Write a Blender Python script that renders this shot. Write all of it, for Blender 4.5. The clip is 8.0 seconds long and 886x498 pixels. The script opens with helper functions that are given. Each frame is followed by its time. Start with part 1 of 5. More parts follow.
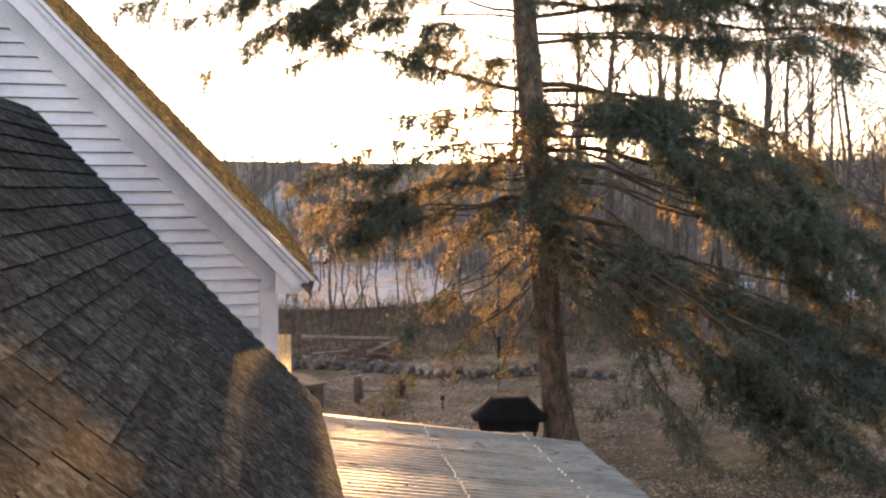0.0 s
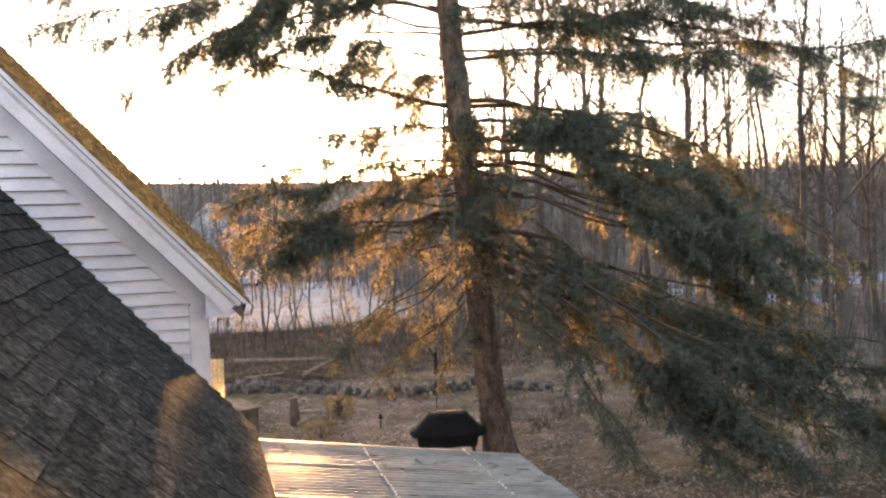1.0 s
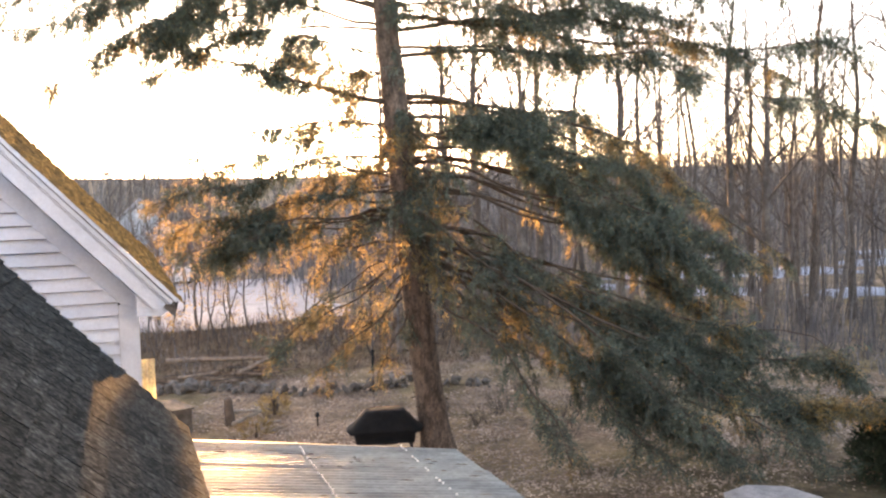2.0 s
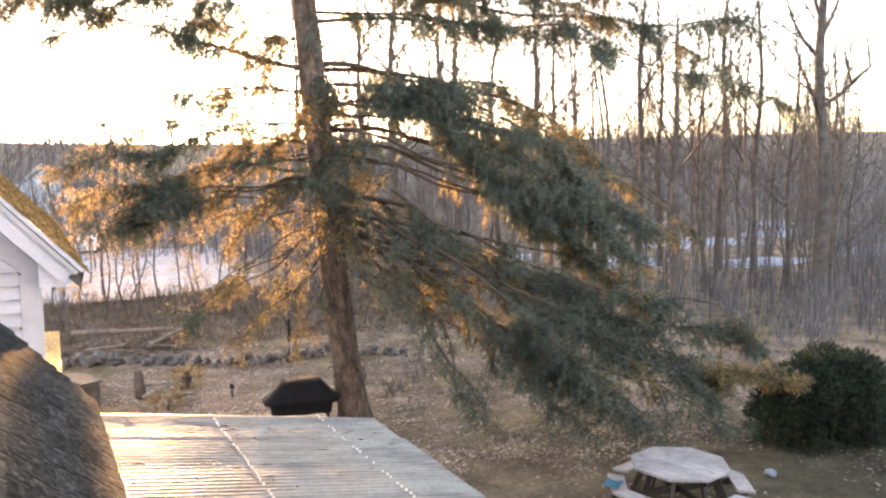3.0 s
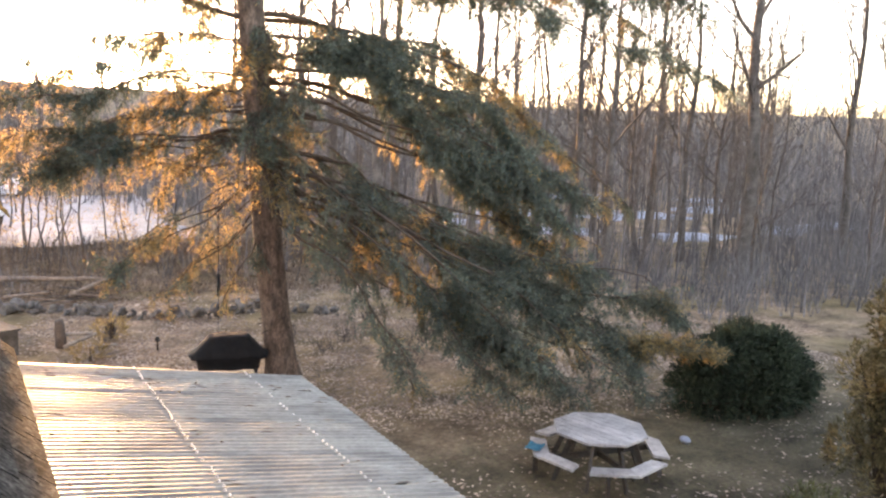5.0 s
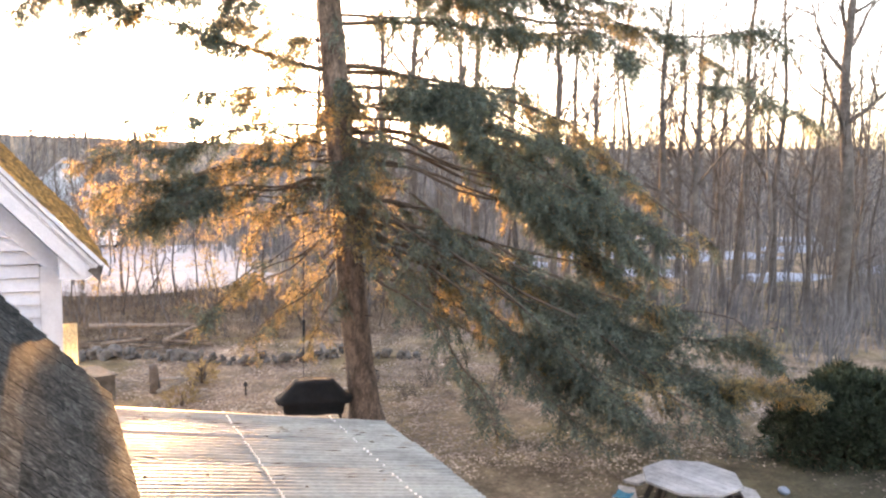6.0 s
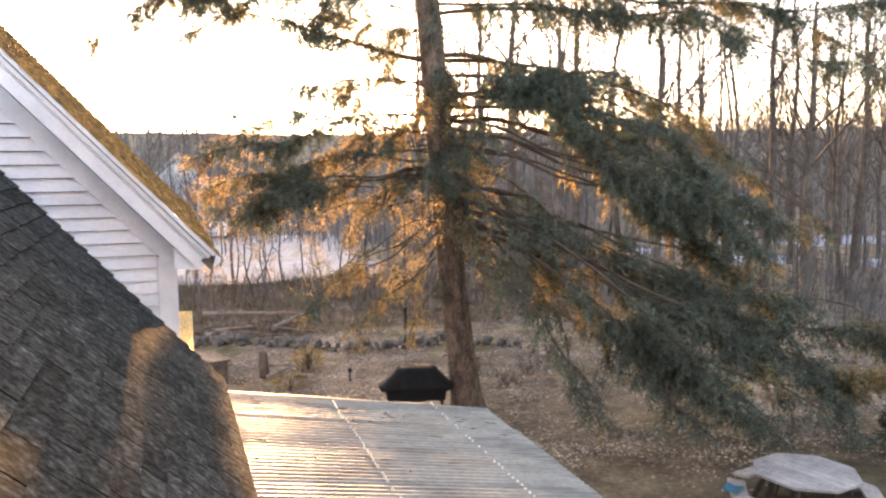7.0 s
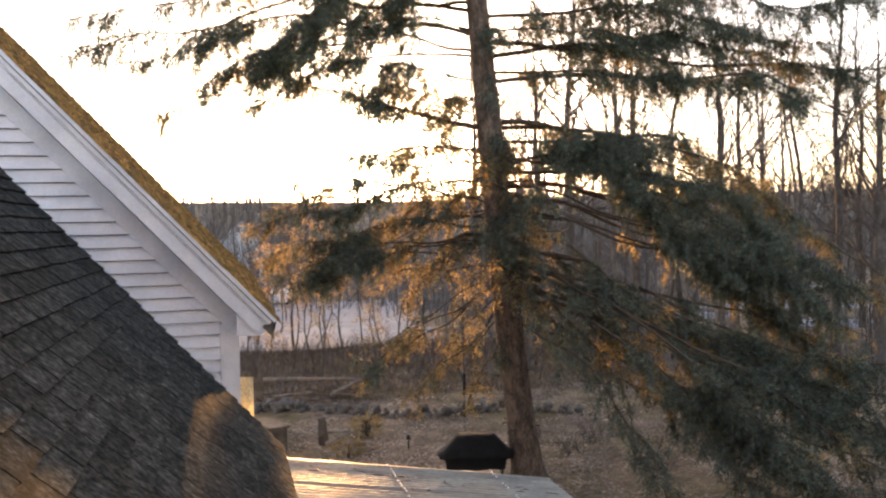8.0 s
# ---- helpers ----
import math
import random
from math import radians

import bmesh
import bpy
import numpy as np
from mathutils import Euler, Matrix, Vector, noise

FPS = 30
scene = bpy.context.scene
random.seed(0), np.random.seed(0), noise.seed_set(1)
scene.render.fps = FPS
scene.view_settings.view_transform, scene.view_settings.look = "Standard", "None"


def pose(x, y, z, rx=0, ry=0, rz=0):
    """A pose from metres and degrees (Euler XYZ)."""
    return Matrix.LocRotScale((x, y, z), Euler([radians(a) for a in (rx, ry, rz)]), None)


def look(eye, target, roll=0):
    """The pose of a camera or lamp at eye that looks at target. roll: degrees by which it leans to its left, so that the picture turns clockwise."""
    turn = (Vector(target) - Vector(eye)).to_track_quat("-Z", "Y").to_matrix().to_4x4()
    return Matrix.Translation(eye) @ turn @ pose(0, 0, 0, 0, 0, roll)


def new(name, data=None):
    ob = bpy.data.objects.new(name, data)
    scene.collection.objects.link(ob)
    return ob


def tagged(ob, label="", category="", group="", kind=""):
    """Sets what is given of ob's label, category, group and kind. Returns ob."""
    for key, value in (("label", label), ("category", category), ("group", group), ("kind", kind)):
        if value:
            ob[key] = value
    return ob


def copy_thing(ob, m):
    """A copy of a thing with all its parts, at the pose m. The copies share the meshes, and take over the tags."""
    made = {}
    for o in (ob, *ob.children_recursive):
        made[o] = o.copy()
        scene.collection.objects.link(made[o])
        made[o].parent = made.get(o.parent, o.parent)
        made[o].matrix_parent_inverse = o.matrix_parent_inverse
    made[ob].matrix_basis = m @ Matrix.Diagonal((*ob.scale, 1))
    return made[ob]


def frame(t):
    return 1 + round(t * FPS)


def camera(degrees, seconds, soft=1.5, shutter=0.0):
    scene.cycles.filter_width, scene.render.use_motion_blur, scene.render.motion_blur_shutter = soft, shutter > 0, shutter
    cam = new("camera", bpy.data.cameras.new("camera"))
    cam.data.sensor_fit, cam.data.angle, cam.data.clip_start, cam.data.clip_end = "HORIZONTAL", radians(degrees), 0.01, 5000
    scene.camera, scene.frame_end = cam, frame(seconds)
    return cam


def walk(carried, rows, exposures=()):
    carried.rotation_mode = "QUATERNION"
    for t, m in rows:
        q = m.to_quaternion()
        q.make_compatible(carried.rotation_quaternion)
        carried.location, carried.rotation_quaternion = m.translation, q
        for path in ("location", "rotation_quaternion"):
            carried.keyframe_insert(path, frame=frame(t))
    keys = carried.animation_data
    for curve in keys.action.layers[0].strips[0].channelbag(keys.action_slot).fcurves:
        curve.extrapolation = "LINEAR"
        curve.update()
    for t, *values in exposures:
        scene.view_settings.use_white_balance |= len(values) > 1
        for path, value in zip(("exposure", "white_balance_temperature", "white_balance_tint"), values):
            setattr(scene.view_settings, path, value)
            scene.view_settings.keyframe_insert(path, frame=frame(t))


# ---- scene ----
# The camera turns where it is, held at an upper window. World: y along the house, x to its right, z up.
cam = camera(57.05, 8.0, soft=2.3)
EYE = (0.0, 0.0, 5.2)
# seconds, yaw, pitch, roll in degrees
TURNS = [
    (0.0, -12.20, -4.28, 0.01),
    (0.5, -14.51, -3.38, -1.15),
    (1.0, -16.91, -3.18, -1.51),
    (1.2, -17.74, -3.10, -1.30),
    (2.3, -22.98, -4.04, -1.65),
    (2.5, -24.17, -4.55, -1.69),
    (3.0, -27.11, -5.76, -0.73),
    (3.5, -29.32, -7.54, 0.84),
    (4.0, -31.20, -10.00, 2.15),
    (4.5, -32.12, -10.99, 2.52),
    (4.7, -32.21, -10.12, 2.69),
    (5.8, -28.15, -5.20, 1.59),
    (6.0, -25.91, -5.42, 0.95),
    (6.5, -21.54, -6.02, 0.10),
    (7.0, -18.88, -6.31, -0.34),
    (7.5, -16.86, -5.21, -0.03),
    (8.0, -14.86, -1.68, -1.09),
]


def turned(yaw, pitch, roll):
    a, b = radians(yaw), radians(pitch)
    way = Vector((-math.sin(a) * math.cos(b), math.cos(a) * math.cos(b), math.sin(b)))
    return look(EYE, Vector(EYE) + way, roll)


STOPS = [(0.0, -0.12), (1.0, 0.12), (2.3, 0.7), (3.0, 0.9), (3.5, 0.95), (4.5, 0.53), (4.7, 0.62), (5.8, 1.1), (6.5, 0.8), (7.0, 0.63), (7.5, 0.4), (8.0, -0.24)]
KELVIN = 8450
BASE_STOPS = 3.42
walk(cam, [(t, turned(*a)) for t, *a in TURNS], [(t, BASE_STOPS + s, KELVIN, 23) for t, s in STOPS])

# ---- light: a low evening sun straight ahead, and a pale hazy sky ----
SUN_AZ, SUN_EL = 8.7, 2.85
world = bpy.data.worlds.new("evening_sky")
scene.world = world
world.use_nodes = True
wn = world.node_tree.nodes
wl = world.node_tree.links
sky = wn.new("ShaderNodeTexSky")
sky.sky_type = "NISHITA"
sky.sun_disc = False
sky.sun_elevation = radians(SUN_EL)
sky.sun_rotation = radians(SUN_AZ)
sky.air_density = 0.75
sky.dust_density = 1.2
sky.ozone_density = 2.0
# thin evening haze takes some of the colour out of the sky
haze = wn.new("ShaderNodeHueSaturation")
haze.inputs["Saturation"].default_value = 0.72
wl.new(sky.outputs[0], haze.inputs["Color"])
wl.new(haze.outputs[0], wn["Background"].inputs[0])
wn["Background"].inputs[1].default_value = 0.15

sun_data = bpy.data.lights.new("sun", "SUN")
sun_data.energy = 2.05
sun_data.angle = radians(0.6)
sun_data.color = (1.0, 0.6, 0.27)
sun = new("sun", sun_data)
sun_way = Vector((math.sin(radians(SUN_AZ)) * math.cos(radians(SUN_EL)), math.cos(radians(SUN_AZ)) * math.cos(radians(SUN_EL)), math.sin(radians(SUN_EL))))
sun.matrix_world = Matrix.Translation((5, 40, 20)) @ sun_way.to_track_quat("Z", "Y").to_matrix().to_4x4()


# ---- materials ----
def material(name, base, second=None, scale=6.0, rough=0.8, metal=0.0, bump=0.2, fine=60.0, contrast=(0.35, 0.65), random_amount=0.0, translucent=0.0, island=0.0, stretch=(1, 1, 1), spec=0.3, third=None, grain_amount=0.55, shift=False):
    """A surface with two scales of variation: patches between two colours, and a fine grain with relief."""
    m = bpy.data.materials.new(name)
    m.use_nodes = True
    n, l = m.node_tree.nodes, m.node_tree.links
    b = n["Principled BSDF"]
    b.inputs["Roughness"].default_value = rough
    b.inputs["Metallic"].default_value = metal
    b.inputs["Specular IOR Level"].default_value = spec
    co = n.new("ShaderNodeNewGeometry")
    mp = n.new("ShaderNodeMapping")
    mp.inputs["Scale"].default_value = stretch
    l.new(co.outputs["Position"], mp.inputs["Vector"])
    if shift:
        rand = co.outputs["Random Per Island"] if island else n.new("ShaderNodeObjectInfo").outputs["Random"]
        far = n.new("ShaderNodeVectorMath")
        far.operation = "SCALE"
        far.inputs[0].default_value = (37.0, 61.0, 23.0)
        l.new(rand, far.inputs["Scale"])
        l.new(far.outputs[0], mp.inputs["Location"])
    big = n.new("ShaderNodeTexNoise")
    big.inputs["Scale"].default_value = scale
    big.inputs["Detail"].default_value = 5
    big.inputs["Roughness"].default_value = 0.6
    l.new(mp.outputs[0], big.inputs["Vector"])
    small = n.new("ShaderNodeTexNoise")
    small.inputs["Scale"].default_value = fine
    small.inputs["Detail"].default_value = 3
    l.new(mp.outputs[0], small.inputs["Vector"])
    ramp = n.new("ShaderNodeValToRGB")
    second = second or tuple(c * 0.6 for c in base)
    ramp.color_ramp.elements[0].position, ramp.color_ramp.elements[1].position = contrast
    ramp.color_ramp.elements[0].color = (*second, 1)
    ramp.color_ramp.elements[1].color = (*base, 1)
    if third:
        e = ramp.color_ramp.elements.new(min(contrast[1] + 0.12, 0.98))
        e.color = (*third, 1)
    l.new(big.outputs["Fac"], ramp.inputs[0])
    grain = n.new("ShaderNodeMix")
    grain.data_type, grain.blend_type = "RGBA", "MULTIPLY"
    grain.inputs["Factor"].default_value = grain_amount
    l.new(ramp.outputs[0], grain.inputs[6])
    gr = n.new("ShaderNodeMapRange")
    gr.inputs["From Min"].default_value, gr.inputs["From Max"].default_value = 0.3, 0.7
    gr.inputs["To Min"].default_value, gr.inputs["To Max"].default_value = 0.45, 1.35
    l.new(small.outputs["Fac"], gr.inputs["Value"])
    l.new(gr.outputs[0], grain.inputs[7])
    colour = grain.outputs[2]
    if random_amount or island:
        hsv = n.new("ShaderNodeHueSaturation")
        if island:
            src = n.new("ShaderNodeNewGeometry").outputs["Random Per Island"]
        else:
            src = n.new("ShaderNodeObjectInfo").outputs["Random"]
        r = n.new("ShaderNodeMapRange")
        amount = island or random_amount
        r.inputs["To Min"].default_value, r.inputs["To Max"].default_value = 1 - amount, 1 + amount
        l.new(src, r.inputs["Value"])
        l.new(r.outputs[0], hsv.inputs["Value"])
        l.new(colour, hsv.inputs["Color"])
        colour = hsv.outputs[0]
    l.new(colour, b.inputs["Base Color"])
    if bump:
        bp = n.new("ShaderNodeBump")
        bp.inputs["Strength"].default_value = bump
        bp.inputs["Distance"].default_value = 0.01
        l.new(small.outputs["Fac"], bp.inputs["Height"])
        l.new(bp.outputs[0], b.inputs["Normal"])
    if translucent:
        tr = n.new("ShaderNodeBsdfTranslucent")
        l.new(colour, tr.inputs["Color"])
        mix = n.new("ShaderNodeMixShader")
        mix.inputs[0].default_value = translucent
        l.new(b.outputs[0], mix.inputs[1])
        l.new(tr.outputs[0], mix.inputs[2])
        l.new(mix.outputs[0], n["Material Output"].inputs[0])
    return m


M_SHINGLE = material("asphalt_shingle", (0.054, 0.059, 0.058), (0.02, 0.022, 0.0215), 21.0, 1.0, spec=0.04, contrast=(0.38, 0.58), bump=0.4, fine=48, random_amount=0.3, third=(0.1, 0.102, 0.1), stretch=(1, 1, 1), grain_amount=1.0, shift=True)
M_SHINGLE_STUFF = material("asphalt_shingle_field", (0.054, 0.059, 0.058), (0.02, 0.022, 0.0215), 21.0, 1.0, spec=0.04, contrast=(0.38, 0.58), bump=0.4, fine=48, island=0.3, third=(0.1, 0.102, 0.1), stretch=(1, 1, 1), grain_amount=1.0, shift=True)
# black cut edges, which also carry the shade lines between courses in their colour
M_EDGE_SHADE = material("shingle_edge_shade", (0.014, 0.014, 0.014), (0.008, 0.008, 0.008), 20, 0.95, spec=0.1)
M_WHITE = material("white_paint", (0.68, 0.73, 0.80), (0.52, 0.57, 0.64), 3.0, 0.55, bump=0.05, fine=40, contrast=(0.25, 0.6), random_amount=0.05, grain_amount=0.12)
M_MOSS = material("moss", (0.52, 0.29, 0.09), (0.19, 0.12, 0.05), 5.0, 0.95, bump=1.0, fine=55, contrast=(0.4, 0.62), island=0.3, translucent=0.4)
M_LEAD = material("roof_felt_and_gap_shade", (0.05, 0.05, 0.055), None, 4.0, 0.9)
M_FIBRE = material("fibreglass", (0.22, 0.248, 0.222), (0.075, 0.085, 0.077), 2.6, 0.5, bump=0.22, fine=30, spec=1.0, contrast=(0.34, 0.6), stretch=(0.8, 2.0, 1), translucent=0.15)
_coat = M_FIBRE.node_tree.nodes["Principled BSDF"]
_coat.inputs["Coat Weight"].default_value = 0.5
_coat.inputs["Coat Roughness"].default_value = 0.42
_coat.inputs["Coat IOR"].default_value = 1.7
M_TRIM = material("pale_lit_edge", (0.5, 0.42, 0.3), (0.36, 0.3, 0.22), 4.0, 0.5, bump=0.2)
M_SCREW = material("white_washer", (0.85, 0.85, 0.85), (0.7, 0.7, 0.7), 20, 0.5)
M_TIMBER = material("weathered_timber", (0.32, 0.29, 0.26), (0.2, 0.18, 0.16), 4.0, 0.8, bump=0.4, fine=50, random_amount=0.15)
M_WOOD_AND_GROOVE = material("old_wood_and_groove_shade", (0.13, 0.122, 0.115), (0.06, 0.055, 0.05), 6.0, 0.9, bump=0.5, fine=40)
M_BARK = material("spruce_bark", (0.19, 0.138, 0.108), (0.07, 0.052, 0.043), 7.0, 0.95, bump=1.0, fine=28, stretch=(1, 1, 0.5))
M_TWIG = material("bough_bark", (0.10, 0.075, 0.055), (0.06, 0.045, 0.035), 8.0, 0.95, bump=0.5)
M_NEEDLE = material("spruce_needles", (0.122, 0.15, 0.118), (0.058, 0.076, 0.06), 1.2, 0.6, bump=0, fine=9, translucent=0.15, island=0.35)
# pale gold that carries the glow of backlit needles in its colour
M_NEEDLE_DRY_SUNLIT = material("dry_sunlit_needles", (0.46, 0.335, 0.16), (0.2, 0.15, 0.085), 1.2, 0.6, bump=0, fine=9, translucent=0.7, island=0.35)
M_DEAD = material("dead_brown_stems", (0.2, 0.142, 0.1), (0.085, 0.06, 0.045), 2.0, 0.95, bump=0, fine=20, island=0.5)
M_GREY_BARK = material("grey_bark", (0.155, 0.132, 0.118), (0.075, 0.064, 0.058), 3.0, 0.95, bump=0.6, fine=25, random_amount=0.25)
M_BRUSH = material("brush_twigs", (0.225, 0.208, 0.208), (0.1, 0.093, 0.094), 0.3, 0.95, bump=0, fine=3, island=0.5)
M_LEAF = material("fallen_leaves", (0.44, 0.355, 0.29), (0.13, 0.092, 0.07), 1.0, 0.5, bump=0, fine=6, island=0.6, translucent=0.2)
M_STONE = material("field_stone", (0.19, 0.18, 0.17), (0.075, 0.07, 0.065), 7.0, 0.9, bump=0.6, fine=30, random_amount=0.3)
M_COVER = material("black_cover", (0.009, 0.009, 0.01), (0.005, 0.005, 0.006), 4.0, 0.85, bump=0.3, fine=14)
M_IRON = material("dark_iron", (0.03, 0.03, 0.032), None, 10, 0.5, metal=0.6)
M_YEW = material("yew_foliage", (0.05, 0.07, 0.042), (0.018, 0.03, 0.018), 2.0, 0.7, bump=0, fine=9, island=0.35, translucent=0.2)
M_LOW = material("olive_foliage", (0.13, 0.135, 0.06), (0.05, 0.055, 0.028), 2.0, 0.7, bump=0, fine=9, island=0.35, translucent=0.25)
M_CEDAR = material("cedar_foliage", (0.3, 0.235, 0.12), (0.085, 0.082, 0.045), 1.5, 0.75, bump=0, fine=9, island=0.4, translucent=0.3)
M_ASPHALT = material("lot_surface", (0.34, 0.34, 0.37), (0.24, 0.24, 0.26), 0.5, 0.85, bump=0.2, fine=20)
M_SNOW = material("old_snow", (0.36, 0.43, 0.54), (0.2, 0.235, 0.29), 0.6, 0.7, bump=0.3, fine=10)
M_CAR = material("white_car_paint", (0.8, 0.8, 0.8), (0.74, 0.74, 0.74), 3, 0.25, bump=0)
M_GLASS_DARK = material("dark_window", (0.03, 0.035, 0.04), None, 3, 0.08, bump=0, spec=0.6)
M_RUBBER = material("black_rubber", (0.02, 0.02, 0.02), None, 8, 0.85)
M_PANEL = material("backlit_panel", (0.92, 0.88, 0.72), (0.85, 0.8, 0.62), 4, 0.5, bump=0.1, translucent=0.9)
M_BLUE = material("blue_cloth", (0.06, 0.32, 0.45), (0.03, 0.2, 0.3), 12, 0.8)


def ground_material():
    m = bpy.data.materials.new("yard_ground")
    m.use_nodes = True
    n, l = m.node_tree.nodes, m.node_tree.links
    b = n["Principled BSDF"]
    b.inputs["Roughness"].default_value = 0.95
    b.inputs["Specular IOR Level"].default_value = 0.15
    co = n.new("ShaderNodeTexCoord")

    def ns(scale, detail=6, rough=0.6):
        t = n.new("ShaderNodeTexNoise")
        t.inputs["Scale"].default_value = scale
        t.inputs["Detail"].default_value = detail
        t.inputs["Roughness"].default_value = rough
        l.new(co.outputs["Object"], t.inputs["Vector"])
        return t.outputs["Fac"]

    def ramp(src, stops):
        r = n.new("ShaderNodeValToRGB")
        while len(r.color_ramp.elements) < len(stops):
            r.color_ramp.elements.new(0.5)
        for e, (p, c) in zip(r.color_ramp.elements, stops):
            e.position, e.color = p, (*c, 1)
        l.new(src, r.inputs[0])
        return r.outputs[0]
    litter = ramp(ns(9, 8, 0.75), [(0.32, (0.10, 0.07, 0.05)), (0.47, (0.25, 0.18, 0.127)), (0.58, (0.37, 0.28, 0.205)), (0.7, (0.55, 0.46, 0.37))])
    grass = ramp(ns(25, 6, 0.7), [(0.3, (0.1, 0.078, 0.042)), (0.52, (0.21, 0.165, 0.092)), (0.72, (0.36, 0.28, 0.17))])
    mix = n.new("ShaderNodeMix")
    mix.data_type = "RGBA"
    msk = n.new("ShaderNodeMapRange")
    msk.inputs["From Min"].default_value, msk.inputs["From Max"].default_value = 0.42, 0.62
    l.new(ns(0.35, 5), msk.inputs["Value"])
    l.new(msk.outputs[0], mix.inputs["Factor"])
    l.new(litter, mix.inputs[6])
    l.new(grass, mix.inputs[7])
    # near yard's shade put into a darker soil colour, ragged where the litter begins
    near_shade = ramp(ns(14, 8, 0.72), [(0.3, (0.032, 0.028, 0.021)), (0.48, (0.078, 0.07, 0.05)), (0.58, (0.098, 0.1, 0.056)), (0.68, (0.145, 0.115, 0.08)), (0.78, (0.3, 0.23, 0.16))])
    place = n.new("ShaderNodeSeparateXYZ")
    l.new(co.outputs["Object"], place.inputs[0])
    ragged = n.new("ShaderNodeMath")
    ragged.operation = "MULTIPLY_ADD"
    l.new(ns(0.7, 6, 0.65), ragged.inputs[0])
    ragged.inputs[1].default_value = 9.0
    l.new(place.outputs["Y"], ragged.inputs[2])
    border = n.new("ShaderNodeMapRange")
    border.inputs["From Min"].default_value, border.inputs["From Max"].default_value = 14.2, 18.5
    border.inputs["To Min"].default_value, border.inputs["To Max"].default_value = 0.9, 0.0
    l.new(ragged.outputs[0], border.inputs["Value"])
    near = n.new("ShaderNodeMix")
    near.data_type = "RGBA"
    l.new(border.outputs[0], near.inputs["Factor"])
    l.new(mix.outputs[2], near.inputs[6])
    l.new(near_shade, near.inputs[7])
    patch = n.new("ShaderNodeMapRange")
    patch.inputs["From Min"].default_value, patch.inputs["From Max"].default_value = 0.36, 0.62
    patch.inputs["To Min"].default_value, patch.inputs["To Max"].default_value = 0.42, 1.2
    l.new(ns(0.9, 7, 0.65), patch.inputs["Value"])
    soil = n.new("ShaderNodeMix")
    soil.data_type, soil.blend_type = "RGBA", "MULTIPLY"
    soil.inputs["Factor"].default_value = 1.0
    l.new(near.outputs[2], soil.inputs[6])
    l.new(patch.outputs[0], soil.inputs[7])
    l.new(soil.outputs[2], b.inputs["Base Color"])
    bp = n.new("ShaderNodeBump")
    bp.inputs["Strength"].default_value = 0.8
    bp.inputs["Distance"].default_value = 0.03
    l.new(ns(22, 8, 0.75), bp.inputs["Height"])
    l.new(bp.outputs[0], b.inputs["Normal"])
    return m


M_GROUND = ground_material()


# ---- building helpers ----
def mesh_of(name, verts, faces, mats, indices=None, smooth=False):
    me = bpy.data.meshes.new(name)
    me.from_pydata([tuple(v) for v in verts], [], [tuple(f) for f in faces])
    for m in mats if isinstance(mats, (list, tuple)) else [mats]:
        me.materials.append(m)
    if indices is not None:
        me.polygons.foreach_set("material_index", list(indices))
    if smooth:
        me.polygons.foreach_set("use_smooth", [True] * len(me.polygons))
    me.update()
    return me


def part(name, bm, mat, parent=None, label="", smooth=False):
    """Links a bmesh or a mesh as one object under a thing or a part."""
    if isinstance(bm, bmesh.types.BMesh):
        me = bpy.data.meshes.new(name)
        bm.to_mesh(me)
        bm.free()
        me.materials.append(mat)
        if smooth:
            me.polygons.foreach_set("use_smooth", [True] * len(me.polygons))
    else:
        me = bm
    ob = new(name, me)
    ob.parent = parent
    if label:
        ob["label"] = label
    return ob


def thing(name, m, label, category, group="", kind=""):
    ob = new(name)
    ob.matrix_world = m
    ob.empty_display_size = 0.1
    return tagged(ob, label, category, group, kind)


def box(bm, x0, x1, y0, y1, z0, z1, bevel=0.0, turn=None):
    c = Matrix.Translation(((x0 + x1) / 2, (y0 + y1) / 2, (z0 + z1) / 2))
    s = Matrix.Diagonal((x1 - x0, y1 - y0, z1 - z0, 1))
    r = bmesh.ops.create_cube(bm, size=1, matrix=(turn or Matrix()) @ c @ s)
    if bevel:
        es = list({e for v in r["verts"] for e in v.link_edges})
        bmesh.ops.bevel(bm, geom=es, offset=bevel, segments=1, affect="EDGES")
    return bm


def boxed(*a, **k):
    return box(bmesh.new(), *a, **k)


def prism(points, y0, y1):
    """A solid from a profile in x and z, pushed from y0 to y1."""
    bm = bmesh.new()
    a = [bm.verts.new((x, y0, z)) for x, z in points]
    b = [bm.verts.new((x, y1, z)) for x, z in points]
    k = len(points)
    bm.faces.new(a)
    bm.faces.new(b[::-1])
    for i in range(k):
        bm.faces.new((a[i], b[i], b[(i + 1) % k], a[(i + 1) % k]))
    bmesh.ops.recalc_face_normals(bm, faces=bm.faces)
    return bm


